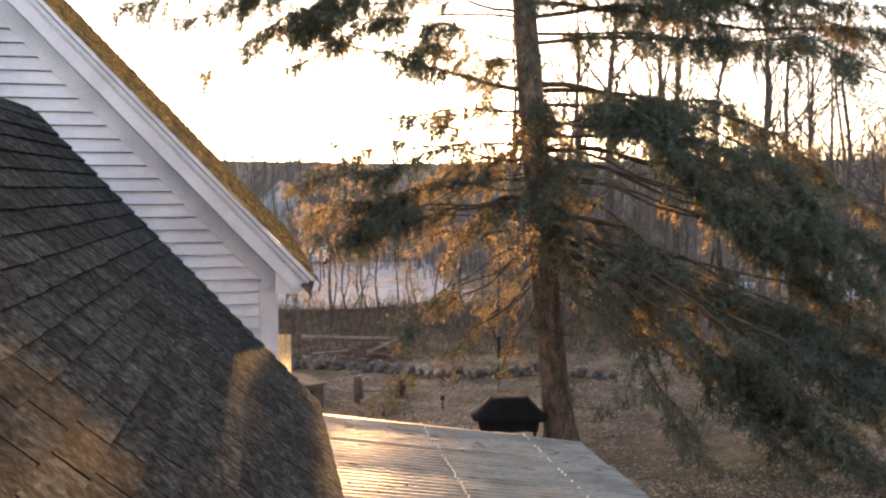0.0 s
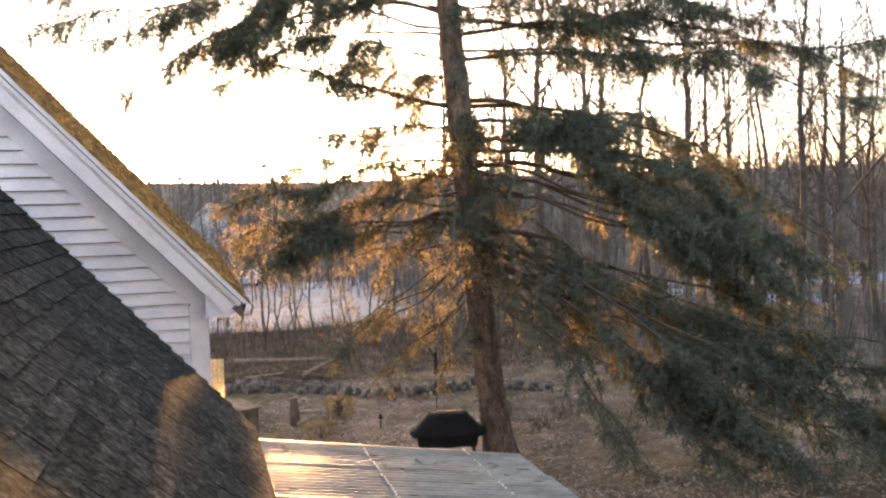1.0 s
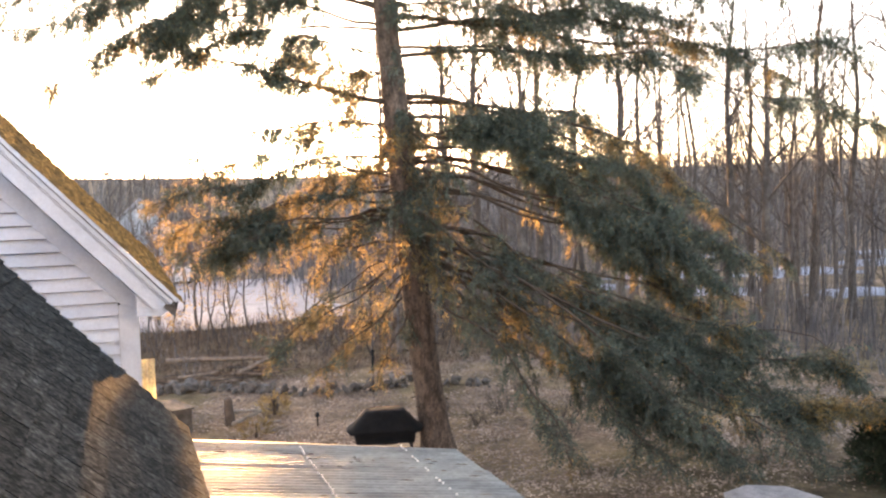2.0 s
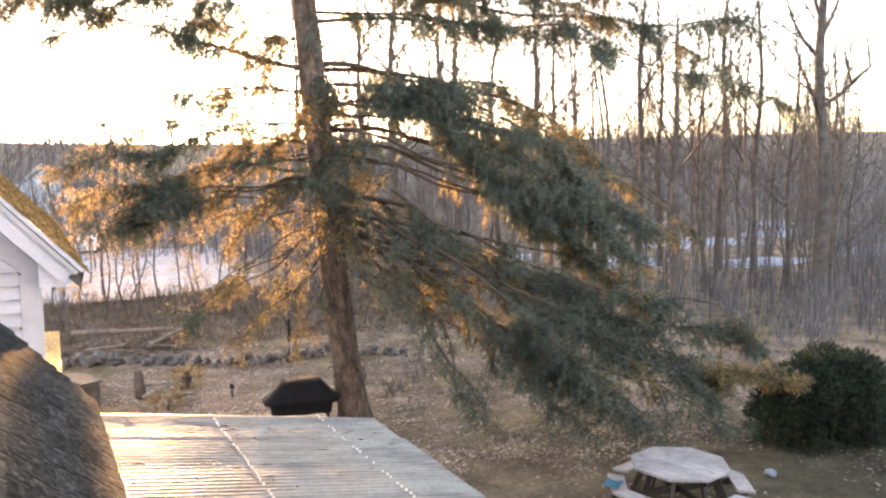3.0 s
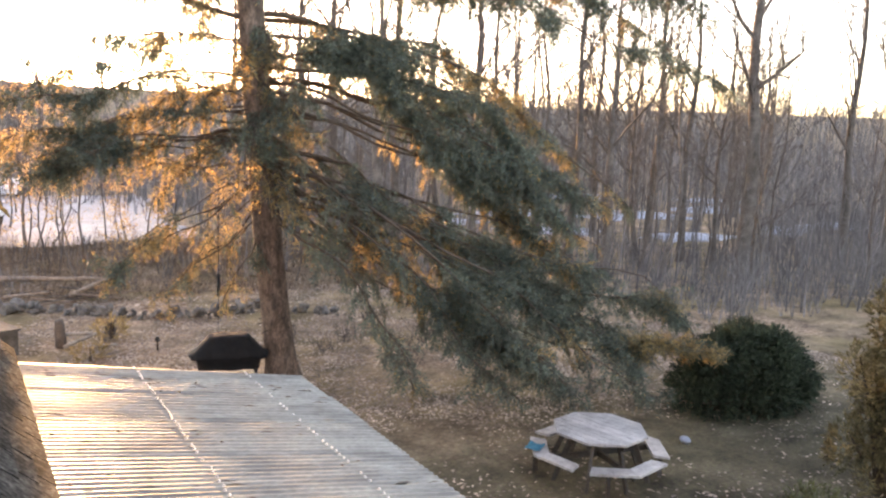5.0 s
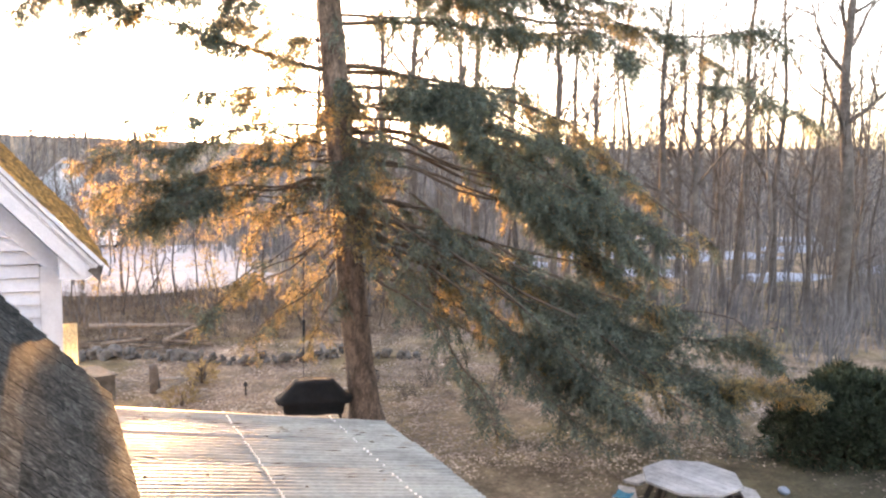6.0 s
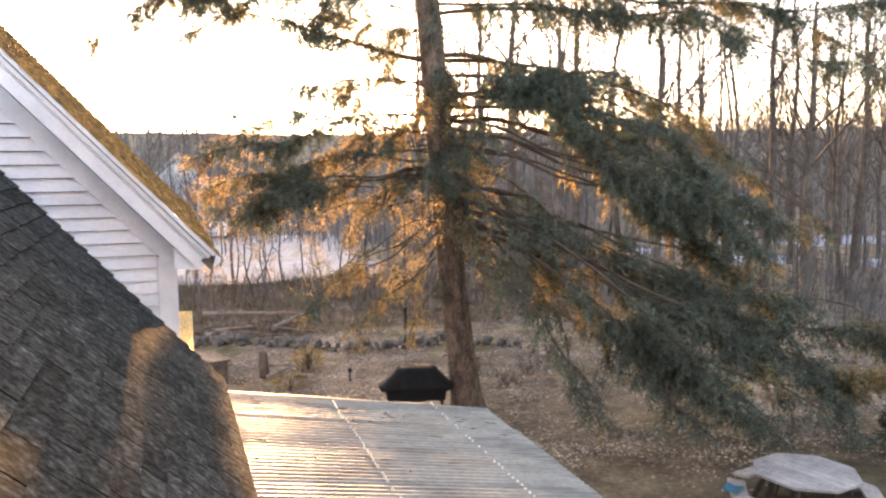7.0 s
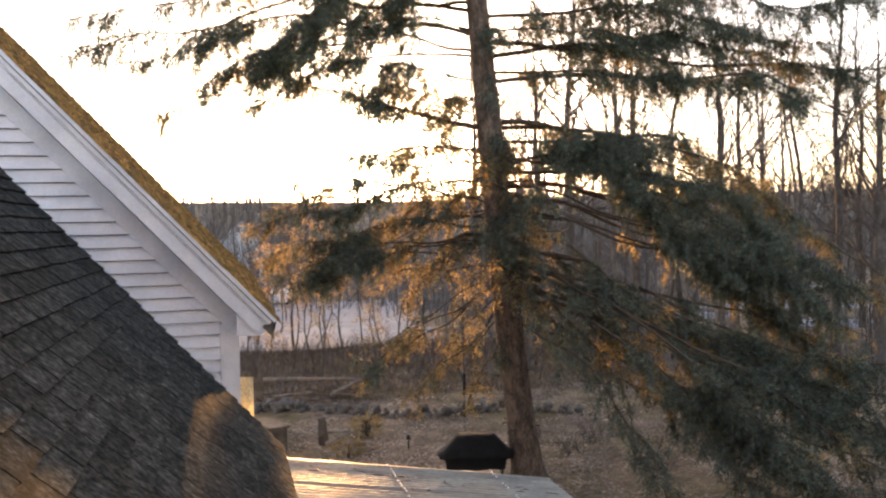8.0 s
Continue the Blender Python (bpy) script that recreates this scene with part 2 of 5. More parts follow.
class Soup:
    """Gathers tubes and blades as plain lists, for one mesh."""

    def __init__(self):
        self.v, self.f, self.m = [], [], []

    def tube(self, pts, radii, sides=5, mat=0):
        pts = [Vector(p) for p in pts]
        start = len(self.v)
        for i, (p, r) in enumerate(zip(pts, radii)):
            d = (pts[min(i + 1, len(pts) - 1)] - pts[max(i - 1, 0)]).normalized()
            a = d.orthogonal().normalized() if abs(d.z) < 0.9 else Vector((1, 0, 0))
            b = d.cross(a).normalized()
            a = b.cross(d)
            for k in range(sides):
                w = 2 * math.pi * k / sides
                self.v.append(p + r * (math.cos(w) * a + math.sin(w) * b))
        for i in range(len(pts) - 1):
            for k in range(sides):
                q = start + i * sides
                self.f.append((q + k, q + (k + 1) % sides, q + sides + (k + 1) % sides, q + sides + k))
                self.m.append(mat)
        self.f.append(tuple(range(len(self.v) - sides, len(self.v))))
        self.m.append(mat)

    def blade(self, p, d, side, length, width, mat=0):
        i = len(self.v)
        self.v += [p - side * width * 0.5, p + side * width * 0.5, p + d * length]
        self.f.append((i, i + 1, i + 2))
        self.m.append(mat)

    def mesh(self, name, mats, smooth=False):
        return mesh_of(name, self.v, self.f, mats, self.m, smooth)


def rnd(a, b):
    return random.uniform(a, b)


def any_way():
    while True:
        v = Vector((rnd(-1, 1), rnd(-1, 1), rnd(-1, 1)))
        if 0.05 < v.length < 1:
            return v.normalized()


# ---- the ground: one sheet to the horizon ----
def height(x, y):
    r = math.hypot(x, y)
    bank = 0.35 * max(0.0, min(1.0, (y - 25) / 8)) * max(0.0, min(1.0, (30 - x) / 12))
    hill = 15.0 * max(0.0, min(1.0, (r - 110) / 190)) ** 1.5
    dip = -0.25 * math.exp(-((x - 24) ** 2 + (y - 30) ** 2) / 200)
    lump = 0.06 * noise.noise(Vector((x * 0.35, y * 0.35, 0))) if r < 60 else 0.0
    near = 0.9 * noise.noise(Vector((x * 0.012, y * 0.012, 3))) * max(0.0, min(1.0, (r - 100) / 100))
    fall = -2.2 * max(0.0, min(1.0, (y - 34) / 42)) * max(0.0, min(1.0, (40 - x) / 15)) * max(0.0, min(1.0, (140 - r) / 50))
    return bank + hill + dip + lump + near + fall


def build_ground():
    rings = [0.0]
    step = 0.5
    while rings[-1] < 2600:
        rings.append(rings[-1] + step)
        step *= 1.07 if rings[-1] < 400 else 1.4
    n = 144
    verts = [(0, 0, height(0, 0))]
    faces = []
    for r in rings[1:]:
        for k in range(n):
            a = 2 * math.pi * k / n
            x, y = r * math.cos(a), r * math.sin(a)
            verts.append((x, y, height(x, y)))
    for k in range(n):
        faces.append((0, 1 + k, 1 + (k + 1) % n))
    for i in range(len(rings) - 2):
        for k in range(n):
            a, b = 1 + i * n, 1 + (i + 1) * n
            faces.append((a + k, b + k, b + (k + 1) % n, a + (k + 1) % n))
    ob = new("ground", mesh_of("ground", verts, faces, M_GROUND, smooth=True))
    tagged(ob, "brown yard ground of dry grass and leaf litter", "ground", kind="structure")


build_ground()


# ---- the parking lot beyond the yard ----
def build_lot():
    bm = bmesh.new()
    nx, ny = 30, 14
    grid = [[bm.verts.new((-14 + (22.5 + 6.5 * j / ny) * i / nx + 0.5 * math.sin(j * 1.3) * (i == nx), 32.8 + 43.2 * j / ny + 0.6 * math.sin(i * 0.5) * (j == 0), 0)) for i in range(nx + 1)] for j in range(ny + 1)]
    for row in grid:
        for v in row:
            v.co.z = height(v.co.x, v.co.y) + 0.10
    for j in range(ny):
        for i in range(nx):
            bm.faces.new((grid[j][i], grid[j][i + 1], grid[j + 1][i + 1], grid[j + 1][i]))
    ob = part("road", bm, M_ASPHALT)
    tagged(ob, "pale grey parking lot surface beyond the trees", "road", kind="structure")


build_lot()


def build_snow():
    for k, (cx, cy, rx, ry) in enumerate(((29, 36, 5, 3.6), (35, 31, 4.5, 2.5), (40, 40, 7, 4), (50, 42, 7, 4), (34, 46, 6, 4), (57, 48, 6, 4), (46, 54, 7, 4), (43, 31, 4, 2.0), (26, 42, 4, 2.5), (50, 32, 5, 2.5))):
        bm = bmesh.new()
        c = bm.verts.new((cx, cy, height(cx, cy) + 0.3))
        ring = []
        for i in range(28):
            a = 2 * math.pi * i / 28
            q = 0.7 + 0.5 * noise.noise(Vector((math.cos(a) * 1.3 + k * 7, math.sin(a) * 1.3, 5)))
            x, y = cx + rx * q * math.cos(a), cy + ry * q * math.sin(a)
            ring.append(bm.verts.new((x, y, height(x, y) - 0.02)))
        for i in range(28):
            bm.faces.new((c, ring[i], ring[(i + 1) % 28]))
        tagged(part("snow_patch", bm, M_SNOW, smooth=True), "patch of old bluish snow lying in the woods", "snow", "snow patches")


build_snow()


# ---- the wing with its shingled roof ----
WING_END, WING_EAVE_X, WING_EAVE_Z = 6.9, 0.40, 3.375
WING_RIDGE_X, WING_RIDGE_Z = -1.725, 5.76
WING_START = -0.42


def build_wing():
    w = thing("wing_house", Matrix(), "low house wing with a steep dark shingled roof", "house")
    mirror = 2 * WING_RIDGE_X
    ex, ez, rx, rz = WING_EAVE_X, WING_EAVE_Z, WING_RIDGE_X, WING_RIDGE_Z
    part("roof", prism([(ex, ez - 0.02), (rx, rz - 0.02), (mirror - ex, ez - 0.02), (mirror - ex, ez - 0.12), (rx, rz - 0.16), (ex, ez - 0.12)], WING_START, WING_END), M_LEAD, w, "dark roof deck edge")
    x = ex - 0.22
    part("wall", prism([(x, 0), (x, ez + 0.02), (rx, rz - 0.24), (mirror - x, ez + 0.02), (mirror - x, 0)], WING_START, WING_END - 0.25), M_WHITE, w, "white boarded wall")
    part("fascia", boxed(ex - 0.05, ex - 0.025, WING_START, WING_END - 0.02, ez - 0.26, ez - 0.125), M_WHITE, w, "white eave board")
    return w


wing = build_wing()


# ---- the white gabled house end behind the wing ----
BARN_WALL, BARN_FRONT, BARN_BACK = 7.6, 7.28, 14.5
TIP_X, TIP_Z = 0.41, 4.40
SLOPE = math.radians(47.1)
BARN_RIDGE_X = -3.3
CORNER_X = 0.068


def barn_z(x):
    """The roof's upper side at x, towards its right eave."""
    return TIP_Z + (TIP_X - x) * math.tan(SLOPE)


def build_barn():
    b = thing("gabled_house", Matrix(), "white clapboard gable end with mossy roof", "house")
    rx, rz, m = BARN_RIDGE_X, barn_z(BARN_RIDGE_X), 2 * BARN_RIDGE_X
    t = 0.10
    part("roof", prism([(TIP_X, TIP_Z), (rx, rz), (m - TIP_X, TIP_Z), (m - TIP_X + 0.02, TIP_Z - t), (rx, rz - t * 1.47), (TIP_X - 0.02, TIP_Z - t)], BARN_FRONT + 0.03, BARN_BACK), M_LEAD, b, "old shingled roof slope")
    body = 0.27
    part("wall", prism([(CORNER_X, 0), (CORNER_X, barn_z(CORNER_X) - body), (rx, rz - body), (m - CORNER_X, barn_z(CORNER_X) - body), (m - CORNER_X, 0)], BARN_WALL + 0.012, BARN_BACK - 0.3), M_WHITE, b, "white wall behind the boards")

    # dark sheet added to put the shade line under each clapboard
    part("gap_shade_sheet", prism([(CORNER_X - 0.01, 2.0), (CORNER_X - 0.01, barn_z(CORNER_X) - 0.45), (rx, rz - 0.45), (m - CORNER_X, barn_z(CORNER_X) - 0.45), (m - CORNER_X, 2.0)], BARN_WALL + 0.0085, BARN_WALL + 0.0115), M_LEAD, b, "dark sheet in place of shade in the board gaps")

    def rake(x0, x1, top, bottom, y0, y1, name, label=""):
        square = math.cos(SLOPE) * math.sin(SLOPE)
        xa, xb = x0 - top * square, x0 - bottom * square
        return part(name, prism([(xa, barn_z(xa) - top), (x1, barn_z(x1) - top), (x1, barn_z(x1) - bottom), (xb, barn_z(xb) - bottom)], y0, y1), M_WHITE, b, label)
    rake(TIP_X, rx, 0.005, 0.052, BARN_FRONT - 0.045, BARN_FRONT + 0.012, "drip_board", "white upper rake moulding")
    rake(TIP_X - 0.012, rx, 0.066, 0.118, BARN_FRONT - 0.022, BARN_FRONT + 0.012, "crown_moulding")
    rake(TIP_X - 0.02, rx, 0.124, 0.142, BARN_FRONT - 0.008, BARN_FRONT + 0.012, "bead_moulding")
    rake(TIP_X - 0.03, rx, 0.147, 0.30, BARN_FRONT, BARN_FRONT + 0.012, "rake_board", "broad white rake board")
    # dark backing gives the grooves between the white mouldings their shade
    part("rake_shade_backing", prism([(TIP_X - 0.03, barn_z(TIP_X - 0.03) - 0.02), (rx, rz - 0.02), (rx, rz - 0.2), (TIP_X - 0.03, barn_z(TIP_X - 0.03) - 0.2)], BARN_FRONT + 0.014, BARN_FRONT + 0.028), M_WOOD_AND_GROOVE, b, "dark board in place of shade behind the mouldings")
    rake(TIP_X - 0.06, rx, 0.25, 0.28, BARN_FRONT + 0.03, BARN_WALL - 0.03, "soffit", "shaded white soffit board")
    rake(CORNER_X + 0.2, rx, 0.34, 0.55, BARN_WALL - 0.03, BARN_WALL + 0.01, "frieze_board", "white frieze board")
    # eave return at the foot of the rake
    part("eave_box", prism([(TIP_X - 0.04, TIP_Z - 0.07), (TIP_X - 0.15, TIP_Z - 0.14), (CORNER_X, TIP_Z - 0.13), (CORNER_X, TIP_Z + 0.1)], BARN_FRONT + 0.03, BARN_BACK), M_WHITE, b, "white boxed eave")
    part("corner_board", boxed(CORNER_X - 0.145, CORNER_X + 0.02, BARN_WALL - 0.025, BARN_WALL + 0.012, 0.2, barn_z(CORNER_X) - 0.42), M_WHITE, b, "white corner board")
    # clapboards, each lapping over the one below
    e = 0.114
    z = 2.2
    while z < rz - 0.8:
        right = min(CORNER_X - 0.147, TIP_X - (z + 0.47 - TIP_Z) / math.tan(SLOPE))
        left = m - right
        if right > rx + 0.2:
            bm = bmesh.new()
            y_top, y_low = BARN_WALL + 0.006, BARN_WALL - 0.03
            cut = 0.0 if right >= CORNER_X - 0.15 else e / math.tan(SLOPE)
            p = [(left, y_low, z + 0.008), (right, y_low, z + 0.008), (right - cut, y_top, z + e), (left + cut, y_top, z + e), (left, BARN_WALL + 0.008, z + 0.008), (right, BARN_WALL + 0.008, z + 0.008)]
            v = [bm.verts.new(q) for q in p]
            for f in ((0, 1, 2, 3), (4, 5, 1, 0), (1, 5, 2), (0, 3, 4), (3, 2, 5, 4)):
                bm.faces.new([v[i] for i in f])
            part("clapboard", bm, M_WHITE, b)
        z += e
    # window casing high in the gable
    part("window_casing", boxed(-2.62, -2.19, BARN_WALL - 0.05, BARN_WALL - 0.016, 5.98, 6.7, bevel=0.006), M_WHITE, b, "white window casing")
    part("window_pane", boxed(-2.56, -2.25, BARN_WALL - 0.054, BARN_WALL - 0.051, 6.05, 6.63), M_GLASS_DARK, b, "dark glass pane")
    # moss over the slope
    s = Soup()
    for i in range(8500):
        x = rx + (TIP_X - rx) * random.random()
        y = BARN_FRONT + (BARN_BACK - BARN_FRONT) * random.random() ** 1.3
        r = rnd(0.025, 0.085)
        c = Vector((x, y, barn_z(x) - 0.005))
        up = Vector((math.sin(SLOPE), 0, math.cos(SLOPE)))
        a, q = Vector((math.cos(SLOPE), 0, -math.sin(SLOPE))), Vector((0, 1, 0))
        k0 = len(s.v)
        n = 5
        for k in range(n):
            w = 2 * math.pi * k / n + i
            s.v.append(c + r * (math.cos(w) * a + math.sin(w) * q))
        s.v.append(c + up * r * rnd(0.2, 0.5))
        for k in range(n):
            s.f.append((k0 + k, k0 + (k + 1) % n, k0 + n))
            s.m.append(0)
    ob = part("moss_cover", s.mesh("moss_cover", [M_MOSS]), None, b, "yellow-brown moss cushions on the roof")
    ob["kind"] = "stuff"


build_barn()


def build_panel():
    p = thing("fibreglass_screen", Matrix.Translation((0.0, 7.72, 0)), "pale translucent fibreglass screen glowing in low sun", "screen")
    bm = bmesh.new()
    n = 12
    rows = [[bm.verts.new((0.05 + 0.155 * i / n, 0.006 * math.sin(i * 2.1), z)) for i in range(n + 1)] for z in (0.0, 3.83 + 0.0)]
    for i in range(n):
        bm.faces.new((rows[0][i], rows[0][i + 1], rows[1][i + 1], rows[1][i]))
    bmesh.ops.solidify(bm, geom=bm.faces[:], thickness=0.003)
    part("sheet", bm, M_PANEL, p)
    part("post", boxed(0.03, 0.06, 0.02, 0.06, 0, 3.8), M_TIMBER, p)


build_panel()


# ---- the porch roof of corrugated sheets ----
PORCH = dict(x0=0.30, x1=2.80, z0=3.277, z1=2.86, y0=-0.4, y1=6.93)


def build_porch():
    p = thing("porch_roof", Matrix(), "pale corrugated fibreglass porch roof with white screw rows", "porch roof")
    x0, x1, z0, z1, y0, y1 = (PORCH[k] for k in ("x0", "x1", "z0", "z1", "y0", "y1"))
    run = math.hypot(x1 - x0, z1 - z0)
    d = Vector((x1 - x0, 0, z1 - z0)) / run
    up = Vector((-d.z, 0, d.x))
    pitch, amp = 0.0667, 0.0068
    sheet = 0.665
    y = y1
    k = 0
    while y > y0:
        lo = max(y - sheet - 0.06, y0)
        n = int((y - lo) / pitch * 6)
        end = rnd(-0.012, 0.012)
        verts, faces = [], []
        for j, side in enumerate((0.0,)):
            for i in range(n + 1):
                yy = y - (y - lo) * i / n
                h = amp * math.cos(2 * math.pi * (y1 - yy) / pitch) + 0.002 * (k % 2) + side
                for u in (0.0, run * 0.5, run + end):
                    q = Vector((x0, 0, z0)) + d * u + up * h
                    verts.append((q.x, yy, q.z))
        for i in range(n):
            for c in range(2):
                a = i * 3 + c
                faces.append((a, a + 1, a + 4, a + 3))
        part("corrugated_sheet", mesh_of("corrugated_sheet", verts, faces, M_FIBRE, smooth=True), None, p)
        y -= sheet
        k += 1
    # purlins, end rafter and posts
    for u in (0.25, 1.014, 1.968, run - 0.12):
        q = Vector((x0, 0, z0)) + d * u
        part("purlin", boxed(q.x - 0.02, q.x + 0.02, y0, y1 - 0.06, q.z - 0.115, q.z - 0.017), M_TIMBER, p)
    q0, q1 = Vector((x0, 0, z0)), Vector((x0, 0, z0)) + d * (run - 0.05)
    part("end_rafter", prism([(q0.x, q0.z - 0.015), (q1.x, q1.z - 0.015), (q1.x, q1.z - 0.11), (q0.x, q0.z - 0.11)], y1 - 0.055, y1 - 0.015), M_TIMBER, p, "weathered end rafter")
    # strip added for the bright sunlit line along the far sheet's edge
    part("lit_edge_strip", prism([(q0.x + 0.12, q0.z - 0.05), (q1.x + 0.06, q1.z - 0.05), (q1.x + 0.06, q1.z - 0.012), (q0.x + 0.12, q0.z - 0.012)], y1 - 0.012, y1 + 0.03), M_TRIM, p, "added pale strip for the sunlit sheet edge")
    for yy in (y1 - 0.12, 3.4, 0.2):
        part("post", boxed(x1 - 0.22, x1 - 0.13, yy - 0.045, yy + 0.045, 0.0, z1 - 0.08), M_TIMBER, p)
    # screw caps in rows along the purlins
    cap = bmesh.new()
    bmesh.ops.create_cone(cap, cap_ends=True, segments=8, radius1=0.011, radius2=0.006, depth=0.01)
    me = bpy.data.meshes.new("screw_cap")
    cap.to_mesh(me)
    cap.free()
    me.materials.append(M_SCREW)
    tilt = Vector((0, 0, 1)).rotation_difference(up).to_matrix().to_4x4()
    for u in (1.014, 1.968):
        for i in range(110):
            yy = y1 - 0.0667 * i
            if yy < y0:
                break
            if random.random() < (0.12 if u < 1.5 else 0.3):
                continue
            q = Vector((x0, 0, z0)) + d * (u + rnd(-0.008, 0.008)) + up * (amp + 0.012)
            ob = part("screw_cap", me, None, p)
            ob.matrix_local = Matrix.Translation((q.x, yy, q.z)) @ tilt


build_porch()


def build_porch_litter():
    """Dead leaves and needles caught in the corrugations."""
    random.seed(17)
    s = Soup()
    run = PORCH["x1"] - PORCH["x0"]
    fall = (PORCH["z1"] - PORCH["z0"]) / run
    for i in range(420):
        u = run * random.random() ** 1.5
        y = rnd(0.8, 6.8)
        if noise.noise(Vector((u * 1.6, y * 1.6, 8))) < rnd(-0.35, 0.3):
            continue
        y = PORCH["y1"] - 0.0667 * (round((PORCH["y1"] - y) / 0.0667) + 0.5) + rnd(-0.012, 0.012)
        p = Vector((PORCH["x0"] + u, y, PORCH["z0"] + u * fall + rnd(0.0, 0.006)))
        l, w = (rnd(0.05, 0.16), rnd(0.004, 0.009)) if i % 3 else (rnd(0.03, 0.05), rnd(0.012, 0.02))
        d = Vector((1, rnd(-0.25, 0.25), fall)).normalized()
        e = d.cross(Vector((0, rnd(-0.5, 0.5), 1))).normalized()
        k = len(s.v)
        s.v += [p - d * l * 0.5, p + e * w + Vector((0, 0, 0.006)), p + d * l * 0.5, p - e * w, p + Vector((0, 0, 0.008))]
        for a, b in ((0, 1), (1, 2), (2, 3), (3, 0)):
            s.f.append((k + a, k + b, k + 4))
            s.m.append(0)
    ob = new("roof_litter", s.mesh("roof_litter", [M_DEAD]))
    tagged(ob, "dead leaves and twigs on the corrugated roof", "leaves", kind="stuff")


build_porch_litter()


# ---- the house wall behind the camera ----
def build_house():
    h = thing("main_house", Matrix(), "white house wall with an open upper window", "house")
    y0, y1 = -0.62, -0.44
    for a in ((-6, -0.55, 0, 8), (0.55, 6, 0, 8), (-0.55, 0.55, 0, 4.5), (-0.55, 0.55, 6.0, 8)):
        part("wall", boxed(a[0], a[1], y0, y1, a[2], a[3]), M_WHITE, h)
    part("room_back", boxed(-3, 3, -4.2, -4.1, 3.2, 8), M_WHITE, h)


build_house()


# ---- the big spruce ----
def trunk_at(z):
    return Vector((5.84 - 0.128 * z + 0.0032 * z * z, 15.5 + 0.05 * math.sin(z * 0.7), z))


def bough_path(z0, az, length, rise, droop, steps=14):
    """From the trunk outwards: it starts at the angle rise and sags by droop metres at its end."""
    p0 = trunk_at(z0)
    a = radians(az)
    out = Vector((math.cos(a), math.sin(a), 0))
    side = Vector((-out.y, out.x, 0))
    pts = []
    wob = rnd(0, 9)
    for i in range(steps + 1):
        u = i / steps
        s = u * length
        z = s * math.tan(radians(rise)) - droop * u ** 2
        pts.append(p0 + out * s + side * 0.2 * length * noise.noise(Vector((u * 2.0, wob, 0))) + Vector((0, 0, z + 0.09 * length * u * noise.noise(Vector((u * 3, wob, 4))))))
    return pts


def along(pts, u):
    k = min(int(u * (len(pts) - 1)), len(pts) - 2)
    w = u * (len(pts) - 1) - k
    return pts[k].lerp(pts[k + 1], w), (pts[k + 1] - pts[k]).normalized()


def needles(s, p, d, length, hang, dry, size=0.085):
    """One twig: needles all round a short line."""
    n = max(4, int(length / 0.022))
    for i in range(n):
        q = p + d * (length * i / n) + Vector((0, 0, -hang * (i / n) ** 2))
        w = (any_way() + d * 0.8).normalized()
        s.blade(q, w, w.cross(any_way()).normalized(), size * rnd(0.7, 1.2), 0.019, 1 if random.random() < dry else 0)


def bough_to(z0, tip, arch, steps=16):
    """From the trunk to a tip, arched up (or sagging, if minus) between."""
    p0, tip = trunk_at(z0), Vector(tip)
    length = (tip - p0).length
    wob = rnd(0, 9)
    pts = []
    for i in range(steps + 1):
        u = i / steps
        w = Vector((noise.noise(Vector((u * 3, wob, 0))), noise.noise(Vector((u * 3, wob, 5))), 0.6 * noise.noise(Vector((u * 4, wob, 9)))))
        pts.append(p0.lerp(tip, u) + Vector((0, 0, arch * 4 * u * (1 - u))) + w * 0.09 * length * min(1, 4 * u * (1.15 - u)))
    return pts


